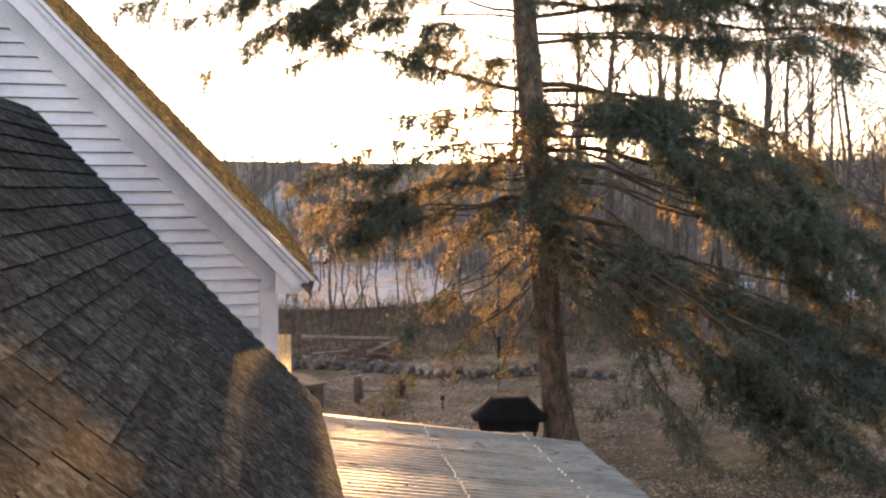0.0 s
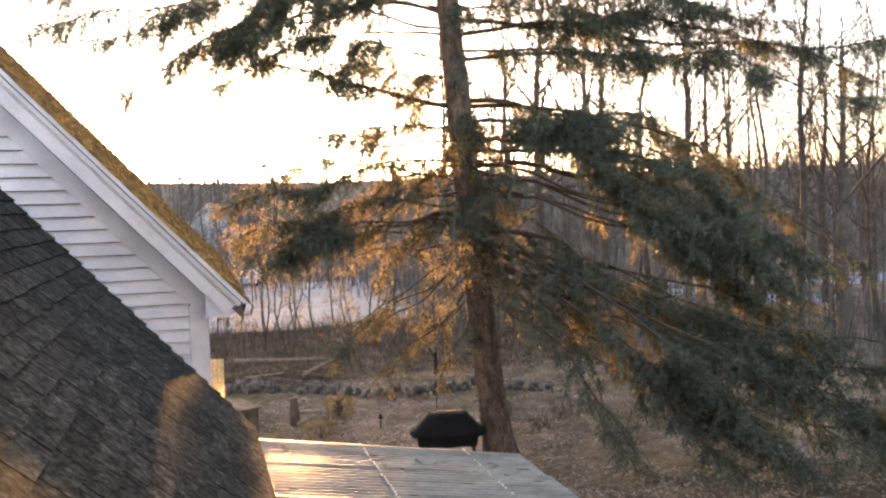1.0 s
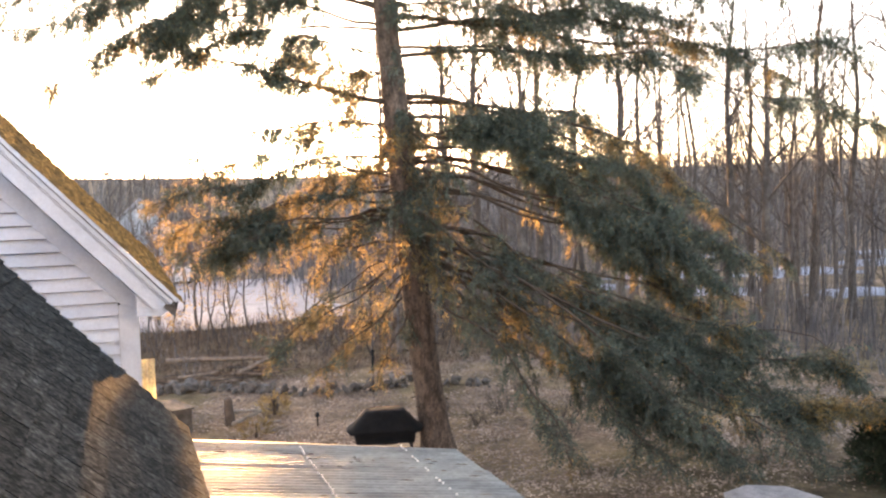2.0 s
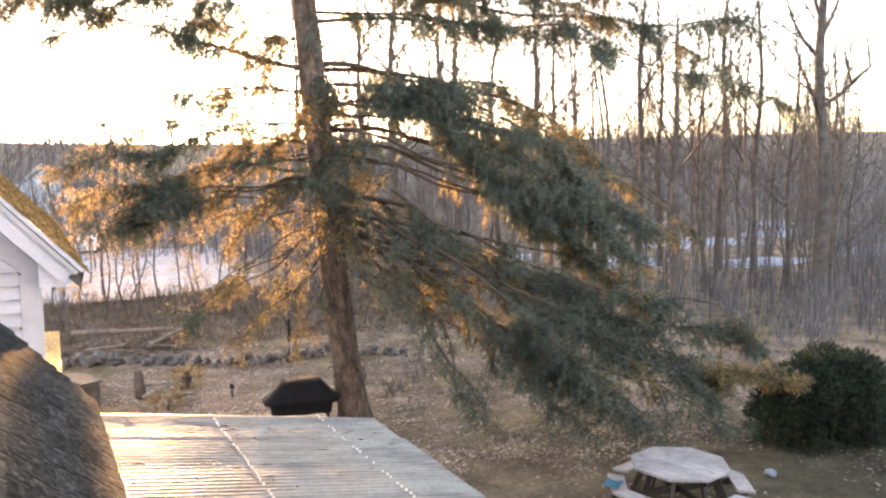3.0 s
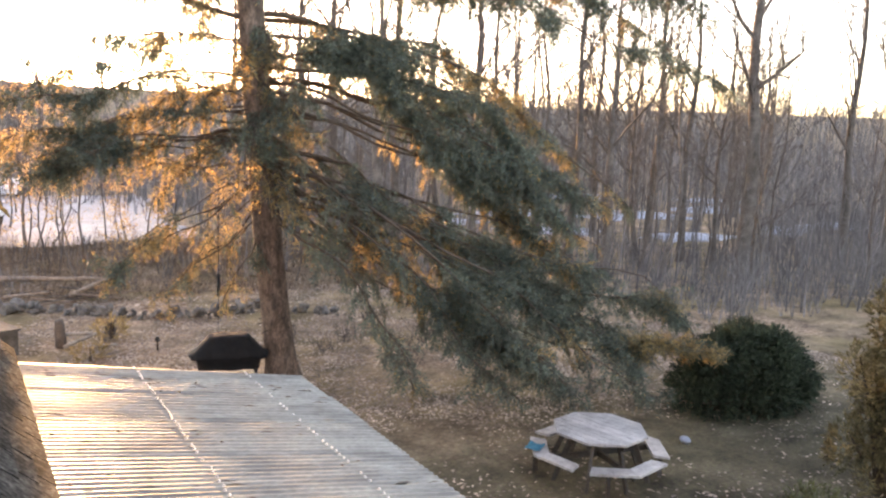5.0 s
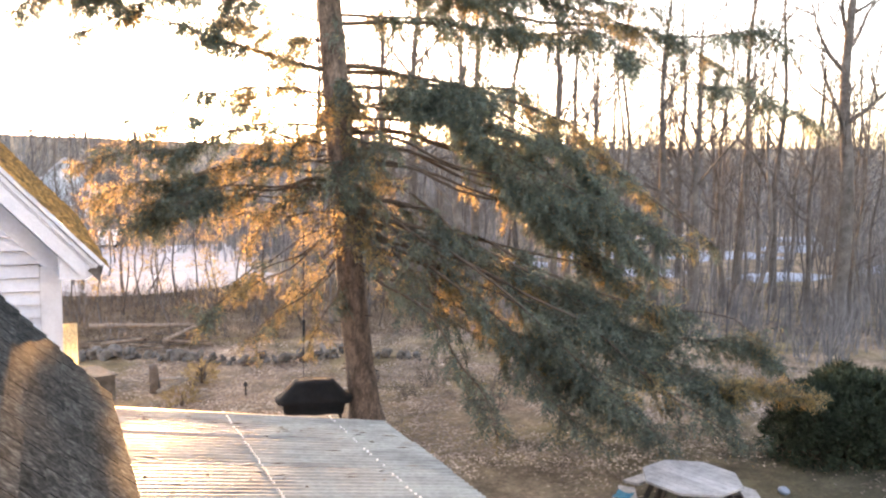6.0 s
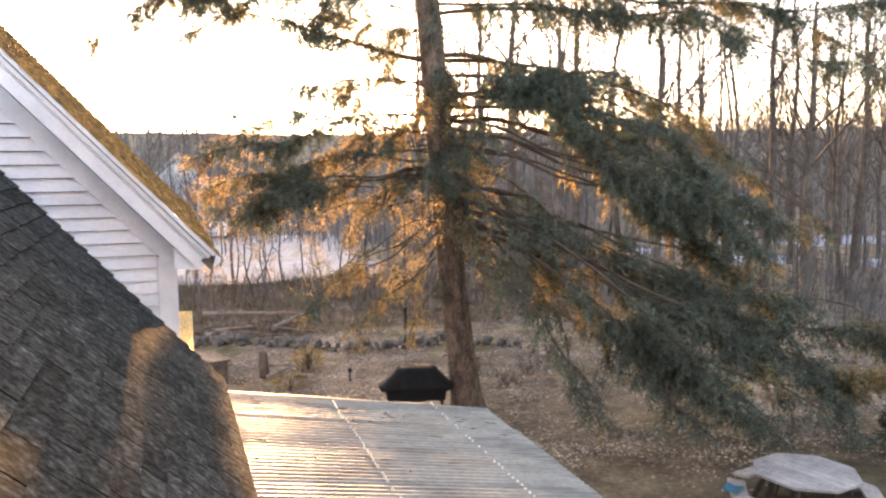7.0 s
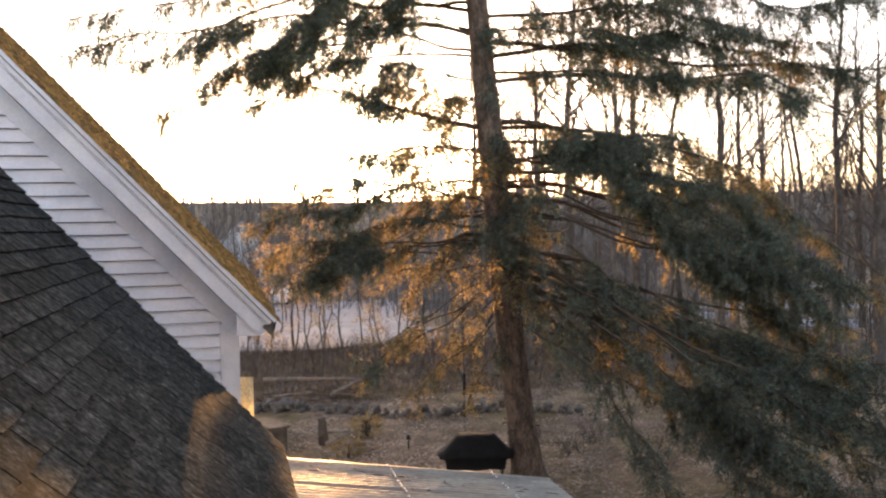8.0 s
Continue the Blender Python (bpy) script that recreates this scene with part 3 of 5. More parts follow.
def bough(parent, z0, az, length, rise, droop, width=1.0, dense=1.0, start=0.15, dry=0.25, hang=0.25, r=None, bare=0.0, tip=None, arch=0.3):
    """A limb with side branches in uneven clumps; twigs with needles hang from those."""
    if tip:
        pts = bough_to(z0, tip, arch)
        length = sum((pts[i + 1] - pts[i]).length for i in range(len(pts) - 1))
    else:
        pts = bough_path(z0, az, length, rise, droop)
    s = Soup()
    r = r or min(0.05, 0.0036 * length + 0.012)
    s.tube(pts, [r * (1 - 0.85 * i / (len(pts) - 1)) for i in range(len(pts))], 6)
    ob = part("bough", s.mesh("bough", [M_TWIG], True), None, parent)
    f, tw = Soup(), Soup()
    count = int(length * (1 - start * 0.6) / 0.07 * dense) + 4
    for i in range(count):
        u = min(start + (1 - start) * (i + random.random()) / count, 0.998)
        p, d = along(pts, u)
        clump = noise.noise(p * 1.7 + Vector((z0, az, 0)))
        if random.random() > clump * 1.6 + 0.8:
            continue
        sgn = 1 if i % 2 else -1
        flat = d.cross(Vector((0, 0, 1))).normalized() * sgn
        l = width * rnd(0.2, 1.15) * (0.5 + 0.5 * math.sin(math.pi * min(1, 0.2 + 0.75 * u))) * (0.85 + 0.7 * max(-0.5, clump))
        way = (flat * rnd(0.15, 1.0) + d * rnd(0.2, 1.0) + Vector((0, 0, rnd(-0.55, 0.45)))).normalized()
        sub = [p]
        steps = 5
        for k in range(steps):
            way = (way + any_way() * 0.3 + Vector((0, 0, -hang * 0.13))).normalized()
            sub.append(sub[-1] + way * l / steps)
        tw.tube(sub, [0.010 * (1 - 0.8 * k / steps) for k in range(steps + 1)], 3)
        if random.random() < bare:
            continue
        # dry: how readily a side branch gets the backlit gold colour
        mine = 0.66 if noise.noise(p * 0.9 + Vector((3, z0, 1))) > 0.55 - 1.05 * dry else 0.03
        n = max(3, int(l / 0.034))
        for k in range(n):
            w = (k + random.random()) / n
            q, dd = along(sub, w * 0.999)
            side = dd.cross(any_way()).normalized()
            drop = rnd(0.0, 1.5) * (0.25 + hang)
            tl = rnd(0.06, 0.24) * (1.2 - 0.5 * w) * (1 + 0.6 * min(1.0, drop))
            td = (dd * rnd(0.2, 0.9) + side * rnd(0.2, 0.8) + Vector((0, 0, -drop))).normalized()
            needles(f, q, td, tl, 0.03, mine)
        q, dd = along(sub, 0.999)
        needles(f, q, dd, rnd(0.08, 0.2), 0.02, mine)
    part("spray", tw.mesh("spray", [M_TWIG]), None, ob)["kind"] = "stuff"
    if f.v:
        part("foliage", f.mesh("foliage", [M_NEEDLE, M_NEEDLE_DRY_SUNLIT]), None, ob)["kind"] = "stuff"


def build_spruce():
    random.seed(11)
    t = thing("spruce_tree", Matrix(), "tall old spruce with drooping needle boughs", "tree")
    s = Soup()
    zs = [-0.1, 0.1, 0.3, 0.7, 1.5, 2.5, 3.5, 4.5, 5.5, 6.5, 7.5, 8.5, 9.5, 11, 13, 15, 17]
    rs = [0.44, 0.38, 0.335, 0.31, 0.29, 0.285, 0.28, 0.275, 0.27, 0.26, 0.245, 0.23, 0.215, 0.19, 0.15, 0.1, 0.04]
    s.tube([trunk_at(z) for z in zs], rs, 14)
    part("trunk", s.mesh("trunk", [M_BARK], True), None, t, "rough brown bark")
    for k in range(26):
        z = rnd(0.8, 4.2)
        p = trunk_at(z)
        a = rnd(0, 6.28)
        o = Vector((math.cos(a), math.sin(a), rnd(-0.3, 0.2)))
        st = Soup()
        st.tube([p + o * 0.22, p + o * rnd(0.36, 0.5)], [0.022, 0.012], 5)
        part("branch_stub", st.mesh("branch_stub", [M_TWIG]), None, t)
    def B(*a, **k):
        bough(t, *a, **k)

    def T(z0, x, y, z, arch=0.3, **k):
        bough(t, z0, 0, 0, 0, 0, tip=(x, y, z), arch=arch, **k)
    # long boughs over the bright sky, to the left
    T(7.1, 0.9, 15.4, 8.1, -0.1, width=0.6, dense=1.8, start=0.15, dry=0.4, hang=0.7, r=0.06)
    T(9.6, 0.75, 15.4, 8.1, 1.2, width=1.56, dense=1.92, start=0.66, dry=0.1, hang=0.7)
    T(10.2, 0.95, 15.6, 8.3, 1.0, width=0.91, dense=2.42, start=0.7, dry=0.1, hang=0.8)
    T(8.6, -0.9, 15.4, 7.4, 0.7, width=0.85, dense=0.96, start=0.2, dry=0.3, hang=0.8)
    T(9.4, -2.9, 15.0, 8.7, 0.4, width=0.78, dense=1.04, start=0.2, dry=0.25, hang=0.9)
    T(8.9, -1.9, 14.9, 8.0, 0.5, width=0.78, dense=0.89, start=0.3, dry=0.25, hang=0.9)
    T(9.0, -1.3, 15.2, 7.2, 0.6, width=0.91, dense=0.96, start=0.4, dry=0.2, hang=0.9)
    T(8.5, -0.1, 15.3, 7.2, 0.5, width=0.78, dense=0.84, start=0.45, dry=0.3, hang=0.9)
    T(9.6, -2.8, 15.0, 7.9, 0.5, width=0.91, dense=0.89, start=0.5, dry=0.2, hang=0.9)
    T(6.7, 1.2, 15.2, 6.2, 0.2, width=0.65, dense=0.99, start=0.25, dry=0.35, hang=0.8)
    T(6.4, 1.8, 15.0, 5.9, 0.2, width=0.78, dense=0.99, start=0.3, dry=0.5, hang=0.8)
    T(8.0, 1.8, 15.8, 8.4, 0.1, width=0.85, dense=1.55, dry=0.4, hang=0.8)
    T(7.6, 2.4, 15.0, 7.9, 0.0, width=0.78, dense=1.55, dry=0.4, hang=0.8)
    T(9.0, 2.2, 15.2, 9.0, 0.2, width=0.78, dense=1.80, dry=0.3, hang=0.8)
    T(9.7, 3.0, 15.2, 9.5, 0.2, width=0.91, dense=1.80, dry=0.3, hang=0.8)
    T(10.6, -1.6, 15.2, 9.6, 0.4, width=0.91, dense=1.04, hang=0.8)
    T(10.0, 1.6, 15.0, 9.2, 0.4, width=0.91, dense=1.67, hang=0.8)
    T(6.6, 2.6, 15.2, 6.5, 0.1, width=0.52, dense=1.12, dry=0.5, hang=0.7)
    # long boughs over the sky, to the right
    T(7.2, 11.3, 15.2, 5.9, 0.5, width=0.78, dense=1.12, start=0.2, dry=0.45, hang=0.9, r=0.06)
    T(7.1, 13.5, 14.2, 3.6, 1.1, width=0.85, dense=1.24, start=0.45, dry=0.6, hang=0.9)
    T(8.8, 16.4, 14.5, 8.1, 0.4, width=1.04, dense=1.36, start=0.1, dry=0.2, hang=0.6)
    T(8.5, 17.6, 14.8, 6.6, 0.9, width=0.98, dense=1.30, start=0.2, dry=0.3, hang=0.7)
    T(8.2, 11.5, 14.6, 7.6, 0.3, width=1.04, dense=1.49, start=0.1, dry=0.2, hang=0.6)
    T(8.0, 14.6, 14.4, 7.2, 0.5, width=0.98, dense=1.30, start=0.3, dry=0.25, hang=0.7)
    T(9.3, 12.5, 14.8, 8.9, 0.3, width=1.17, dense=1.67, start=0.08, dry=0.15, hang=0.6)
    T(10.2, 10.5, 15.0, 9.4, 0.5, width=1.17, dense=1.67, start=0.08, dry=0.15, hang=0.7)
    T(9.8, 14.5, 15.0, 9.6, 0.5, width=1.17, dense=1.36, start=0.2, dry=0.2, hang=0.6)
    T(9.0, 8.6, 14.5, 8.6, 0.2, width=1.04, dense=1.49, dry=0.15, hang=0.7)
    # the dense dark boughs sweeping down to the right
    T(6.8, 11.3, 12.9, 3.93, 0.95, width=1.15, dense=2.4, start=0.12, dry=0.04, hang=0.5)
    T(6.5, 10.7, 12.6, 3.33, 0.95, width=1.2, dense=2.4, start=0.2, dry=0.04, hang=0.5)
    T(6.3, 9.9, 13.2, 4.43, 0.85, width=1.2, dense=2.2, start=0.15, dry=0.05, hang=0.5)
    T(6.0, 10.5, 12.4, 3.23, 0.65, width=1.2, dense=2.0, start=0.5, dry=0.15, hang=0.6)
    T(5.6, 12.4, 13.2, 2.73, 0.65, width=0.7, dense=1.1, start=0.4, dry=0.45, hang=0.8)
    T(5.4, 10.8, 12.8, 2.83, 0.55, width=0.8, dense=1.1, start=0.35, dry=0.4, hang=0.8)
    T(5.9, 12.8, 13.8, 3.63, 0.65, width=0.7, dense=1.0, start=0.45, dry=0.5, hang=0.9)
    T(6.2, 11.0, 13.0, 3.53, 0.85, width=1.1, dense=1.8, start=0.35, dry=0.06, hang=0.7)
    T(5.8, 10.2, 12.7, 2.93, 0.65, width=1.1, dense=1.7, start=0.5, dry=0.12, hang=0.7)
    T(6.0, 9.3, 13.0, 3.93, 0.65, width=1.0, dense=1.5, start=0.4, dry=0.08, hang=0.7)
    T(5.5, 11.5, 12.8, 2.63, 0.65, width=1.0, dense=1.5, start=0.6, dry=0.25, hang=0.8)
    # thin, grey, half-bare boughs below them
    T(5.2, 8.2, 12.6, 2.6, 0.4, width=0.9, dense=0.9, start=0.2, dry=0.3, hang=0.9, bare=0.35)
    T(4.9, 7.6, 12.0, 2.0, 0.4, width=0.9, dense=0.9, start=0.2, dry=0.3, hang=0.9, bare=0.35)
    T(4.7, 8.9, 13.6, 2.9, 0.3, width=0.9, dense=0.9, start=0.2, dry=0.35, hang=0.9, bare=0.35)
    T(4.5, 9.7, 12.2, 1.5, 0.5, width=1.0, dense=1.2, start=0.5, dry=0.25, hang=0.5, bare=0.2)
    T(4.3, 7.4, 13.4, 2.2, 0.3, width=0.8, dense=0.9, start=0.2, dry=0.3, hang=0.9, bare=0.4)
    # the lowest boughs, sagging towards the house
    T(4.4, 6.8, 11.8, 0.75, 0.5, width=0.7, dense=0.9, start=0.35, dry=0.2, hang=0.6)
    T(4.2, 8.2, 11.5, 0.95, 0.5, width=0.8, dense=1.0, start=0.5, dry=0.3, hang=0.4)
    T(4.0, 9.1, 10.5, 0.8, 0.6, width=1.1, dense=1.9, start=0.62, dry=0.25, hang=0.4)
    T(3.9, 10.6, 10.4, 0.9, 0.5, width=1.1, dense=1.9, start=0.62, dry=0.25, hang=0.4)
    T(3.8, 12.6, 10.4, 1.2, 0.3, width=1.0, dense=2.0, start=0.55, dry=0.3, hang=0.35)
    T(3.6, 6.1, 10.7, 1.1, 0.4, width=0.6, dense=0.7, start=0.4, dry=0.2, hang=0.5)
    T(3.7, 11.4, 11.4, 1.1, 0.3, width=1.0, dense=1.5, start=0.55, dry=0.3, hang=0.5)
    T(3.3, 8.0, 13.0, 1.3, 0.3, width=0.7, dense=0.6, start=0.3, dry=0.3, hang=0.8, bare=0.5)
    T(4.4, 8.6, 10.9, 1.0, 0.5, width=0.9, dense=0.8, start=0.42, dry=0.12, hang=0.6)
    T(4.2, 9.9, 10.9, 1.2, 0.5, width=1.0, dense=0.9, start=0.45, dry=0.15, hang=0.6)
    T(4.9, 9.5, 11.7, 1.8, 0.5, width=0.9, dense=0.6, start=0.4, dry=0.25, hang=0.7, bare=0.25)
    T(4.6, 7.6, 11.8, 1.5, 0.4, width=0.8, dense=0.5, start=0.35, dry=0.2, hang=0.8, bare=0.2)
    T(4.4, 10.8, 11.2, 1.5, 0.5, width=0.9, dense=1.2, start=0.45, dry=0.3, hang=0.6)
    T(4.2, 12.3, 10.8, 1.75, 0.4, width=0.8, dense=1.3, start=0.55, dry=0.4, hang=0.5)
    T(3.7, 11.95, 9.6, 1.3, -0.55, width=0.5, dense=2.6, start=0.8, dry=0.8, hang=0.0)
    T(4.6, 11.8, 12.4, 2.1, 0.4, width=0.9, dense=1.0, start=0.4, dry=0.45, hang=0.8, bare=0.2)
    T(4.4, 9.2, 9.9, 0.75, 0.5, width=0.9, dense=0.95, start=0.55, dry=0.15, hang=0.4)
    T(4.3, 10.1, 9.7, 0.85, 0.5, width=0.9, dense=1.0, start=0.58, dry=0.25, hang=0.4)
    T(4.5, 8.0, 10.5, 0.85, 0.5, width=0.9, dense=0.75, start=0.5, dry=0.12, hang=0.5)
    # boughs on the sun's side, with backlit gold put into their needle colour
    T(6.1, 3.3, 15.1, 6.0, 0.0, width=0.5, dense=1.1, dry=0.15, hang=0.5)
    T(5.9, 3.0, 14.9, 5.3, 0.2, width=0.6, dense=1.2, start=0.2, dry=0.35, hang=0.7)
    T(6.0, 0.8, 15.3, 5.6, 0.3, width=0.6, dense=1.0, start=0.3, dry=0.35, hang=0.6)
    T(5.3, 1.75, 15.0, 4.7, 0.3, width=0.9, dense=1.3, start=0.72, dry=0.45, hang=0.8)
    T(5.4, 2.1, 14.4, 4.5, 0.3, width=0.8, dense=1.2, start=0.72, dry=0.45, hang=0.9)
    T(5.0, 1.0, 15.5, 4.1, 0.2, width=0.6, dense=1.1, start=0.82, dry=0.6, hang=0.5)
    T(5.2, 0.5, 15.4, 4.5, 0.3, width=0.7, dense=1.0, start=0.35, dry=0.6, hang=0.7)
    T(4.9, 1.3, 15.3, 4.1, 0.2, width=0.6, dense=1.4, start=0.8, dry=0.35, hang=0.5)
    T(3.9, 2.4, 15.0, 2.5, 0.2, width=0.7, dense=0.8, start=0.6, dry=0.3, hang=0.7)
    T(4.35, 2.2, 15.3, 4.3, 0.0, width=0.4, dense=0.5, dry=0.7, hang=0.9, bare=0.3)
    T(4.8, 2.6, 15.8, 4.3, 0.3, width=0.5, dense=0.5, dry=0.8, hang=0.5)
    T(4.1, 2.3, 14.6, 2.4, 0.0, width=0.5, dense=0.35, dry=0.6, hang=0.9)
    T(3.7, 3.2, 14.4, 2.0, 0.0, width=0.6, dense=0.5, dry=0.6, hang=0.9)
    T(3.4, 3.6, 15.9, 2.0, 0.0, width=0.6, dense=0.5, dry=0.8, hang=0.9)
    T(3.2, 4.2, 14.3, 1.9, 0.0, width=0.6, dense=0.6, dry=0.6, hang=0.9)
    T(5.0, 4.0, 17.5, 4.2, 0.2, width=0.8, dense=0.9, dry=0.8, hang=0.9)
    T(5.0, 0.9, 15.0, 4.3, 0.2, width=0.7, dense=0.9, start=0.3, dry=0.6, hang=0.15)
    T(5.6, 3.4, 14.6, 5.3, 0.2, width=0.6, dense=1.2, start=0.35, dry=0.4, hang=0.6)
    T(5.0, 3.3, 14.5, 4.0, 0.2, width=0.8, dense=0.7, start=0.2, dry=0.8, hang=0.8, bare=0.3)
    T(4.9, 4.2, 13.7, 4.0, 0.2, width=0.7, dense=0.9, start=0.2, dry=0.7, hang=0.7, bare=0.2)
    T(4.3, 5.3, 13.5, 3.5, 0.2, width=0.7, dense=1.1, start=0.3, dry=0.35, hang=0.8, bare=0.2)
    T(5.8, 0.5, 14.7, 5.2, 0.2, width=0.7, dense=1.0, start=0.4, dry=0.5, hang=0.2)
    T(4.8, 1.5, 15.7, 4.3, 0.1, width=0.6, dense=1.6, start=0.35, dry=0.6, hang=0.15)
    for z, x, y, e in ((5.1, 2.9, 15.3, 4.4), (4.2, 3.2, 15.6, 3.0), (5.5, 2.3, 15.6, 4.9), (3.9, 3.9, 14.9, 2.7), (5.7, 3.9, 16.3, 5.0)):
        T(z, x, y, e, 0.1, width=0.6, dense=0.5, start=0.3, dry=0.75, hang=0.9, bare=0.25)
    # short grey twigs before the trunk
    T(7.0, 5.2, 14.4, 6.2, 0.2, width=0.5, dense=1.2, dry=0.3, hang=0.9)
    T(6.7, 4.5, 14.3, 6.0, 0.1, width=0.5, dense=1.2, dry=0.45, hang=0.9)
    T(6.0, 5.6, 14.0, 5.0, 0.2, width=0.6, dense=1.3, dry=0.5, hang=1.0, bare=0.2)
    T(5.4, 4.7, 14.1, 4.5, 0.2, width=0.6, dense=1.3, dry=0.6, hang=1.0, bare=0.2)
    T(4.8, 5.4, 13.8, 3.6, 0.1, width=0.6, dense=1.3, dry=0.5, hang=1.0, bare=0.2)
    T(8.3, 5.0, 14.5, 7.5, 0.1, width=0.5, dense=1.2, dry=0.3, hang=0.9)
    T(9.2, 5.3, 14.6, 8.5, 0.1, width=0.5, dense=1.2, dry=0.3, hang=0.9)
    T(5.6, 5.3, 13.9, 4.7, 0.2, width=0.6, dense=1.0, dry=0.4, hang=0.9, bare=0.4)
    T(5.0, 5.8, 13.8, 4.0, 0.2, width=0.7, dense=1.0, dry=0.4, hang=0.9, bare=0.4)
    T(4.5, 5.0, 13.9, 3.4, 0.2, width=0.7, dense=1.0, dry=0.5, hang=0.9, bare=0.4)
    T(4.0, 6.0, 13.7, 2.8, 0.2, width=0.7, dense=0.9, dry=0.4, hang=0.9, bare=0.5)
    T(6.4, 5.9, 14.2, 5.6, 0.2, width=0.6, dense=1.2, dry=0.2, hang=0.7)
    for z, az, l in ((5.7, 60, 3.5), (4.7, 40, 3.6), (7.8, 100, 3.4), (10.8, 120, 4), (10.9, 50, 4), (11.5, 0, 5.2), (11.8, 180, 5.0), (11.4, 240, 4.6), (11.2, 300, 4.6), (12.6, 30, 4.2), (12.8, 150, 4.2), (13, 270, 4), (14, 0, 3), (14, 180, 3), (15, 90, 2), (15, 270, 2)):
        B(z, az, l, -4, 1.0, width=0.8, dense=0.7, dry=0.3, hang=0.6)


build_spruce()


# ---- bare trees ----
def bare_tree_meshes(seed, tall, radius, fork=0.45, lean=0.0, fine=4, wob=0.028, reach=1.0):
    random.seed(seed)
    trunk, crown = Soup(), Soup()
    pts, rs = [], []
    n = 12
    for i in range(n + 1):
        u = i / n
        pts.append(Vector((lean * tall * u * u + wob * tall * noise.noise(Vector((u * 3.0, seed * 3.7, 0))), wob * tall * noise.noise(Vector((u * 3.0, seed * 3.7, 7))), tall * u - 0.2)))
        rs.append(radius * (1 - 0.88 * u) * (1.25 if i == 0 else 1))
    trunk.tube(pts, rs, 8)

    def grow(p, d, l, r, level):
        k = 4 if level < 2 else 2
        q = [p]
        way = d
        for i in range(k):
            way = (way + any_way() * 0.2 + Vector((0, 0, 0.12))).normalized()
            q.append(q[-1] + way * l / k)
        crown.tube(q, [max(r * (1 - 0.75 * i / k), 0.006) for i in range(k + 1)], 4 if level < 2 else 3)
        if level >= 3:
            return
        for i in range(fine if level else fine + 1):
            u = rnd(0.25, 1.0)
            b, bd = along(q, min(u, 0.999))
            side = (bd + any_way() * 0.9).normalized()
            grow(b, side, l * rnd(0.4, 0.62), r * 0.5, level + 1)
    for i in range(int(9 + tall * 0.4)):
        u = fork + (1 - fork) * (i + random.random()) / (9 + tall * 0.4)
        p, d = along(pts, min(u, 0.995))
        a = rnd(0, 6.28)
        way = (Vector((math.cos(a), math.sin(a), rnd(0.5, 1.3)))).normalized()
        grow(p, way, reach * tall * rnd(0.14, 0.26) * (1.25 - u * 0.7), radius * 0.42 * (1.2 - u), 1)
    return trunk.mesh("trunk", [M_GREY_BARK], True), crown.mesh("crown", [M_GREY_BARK])


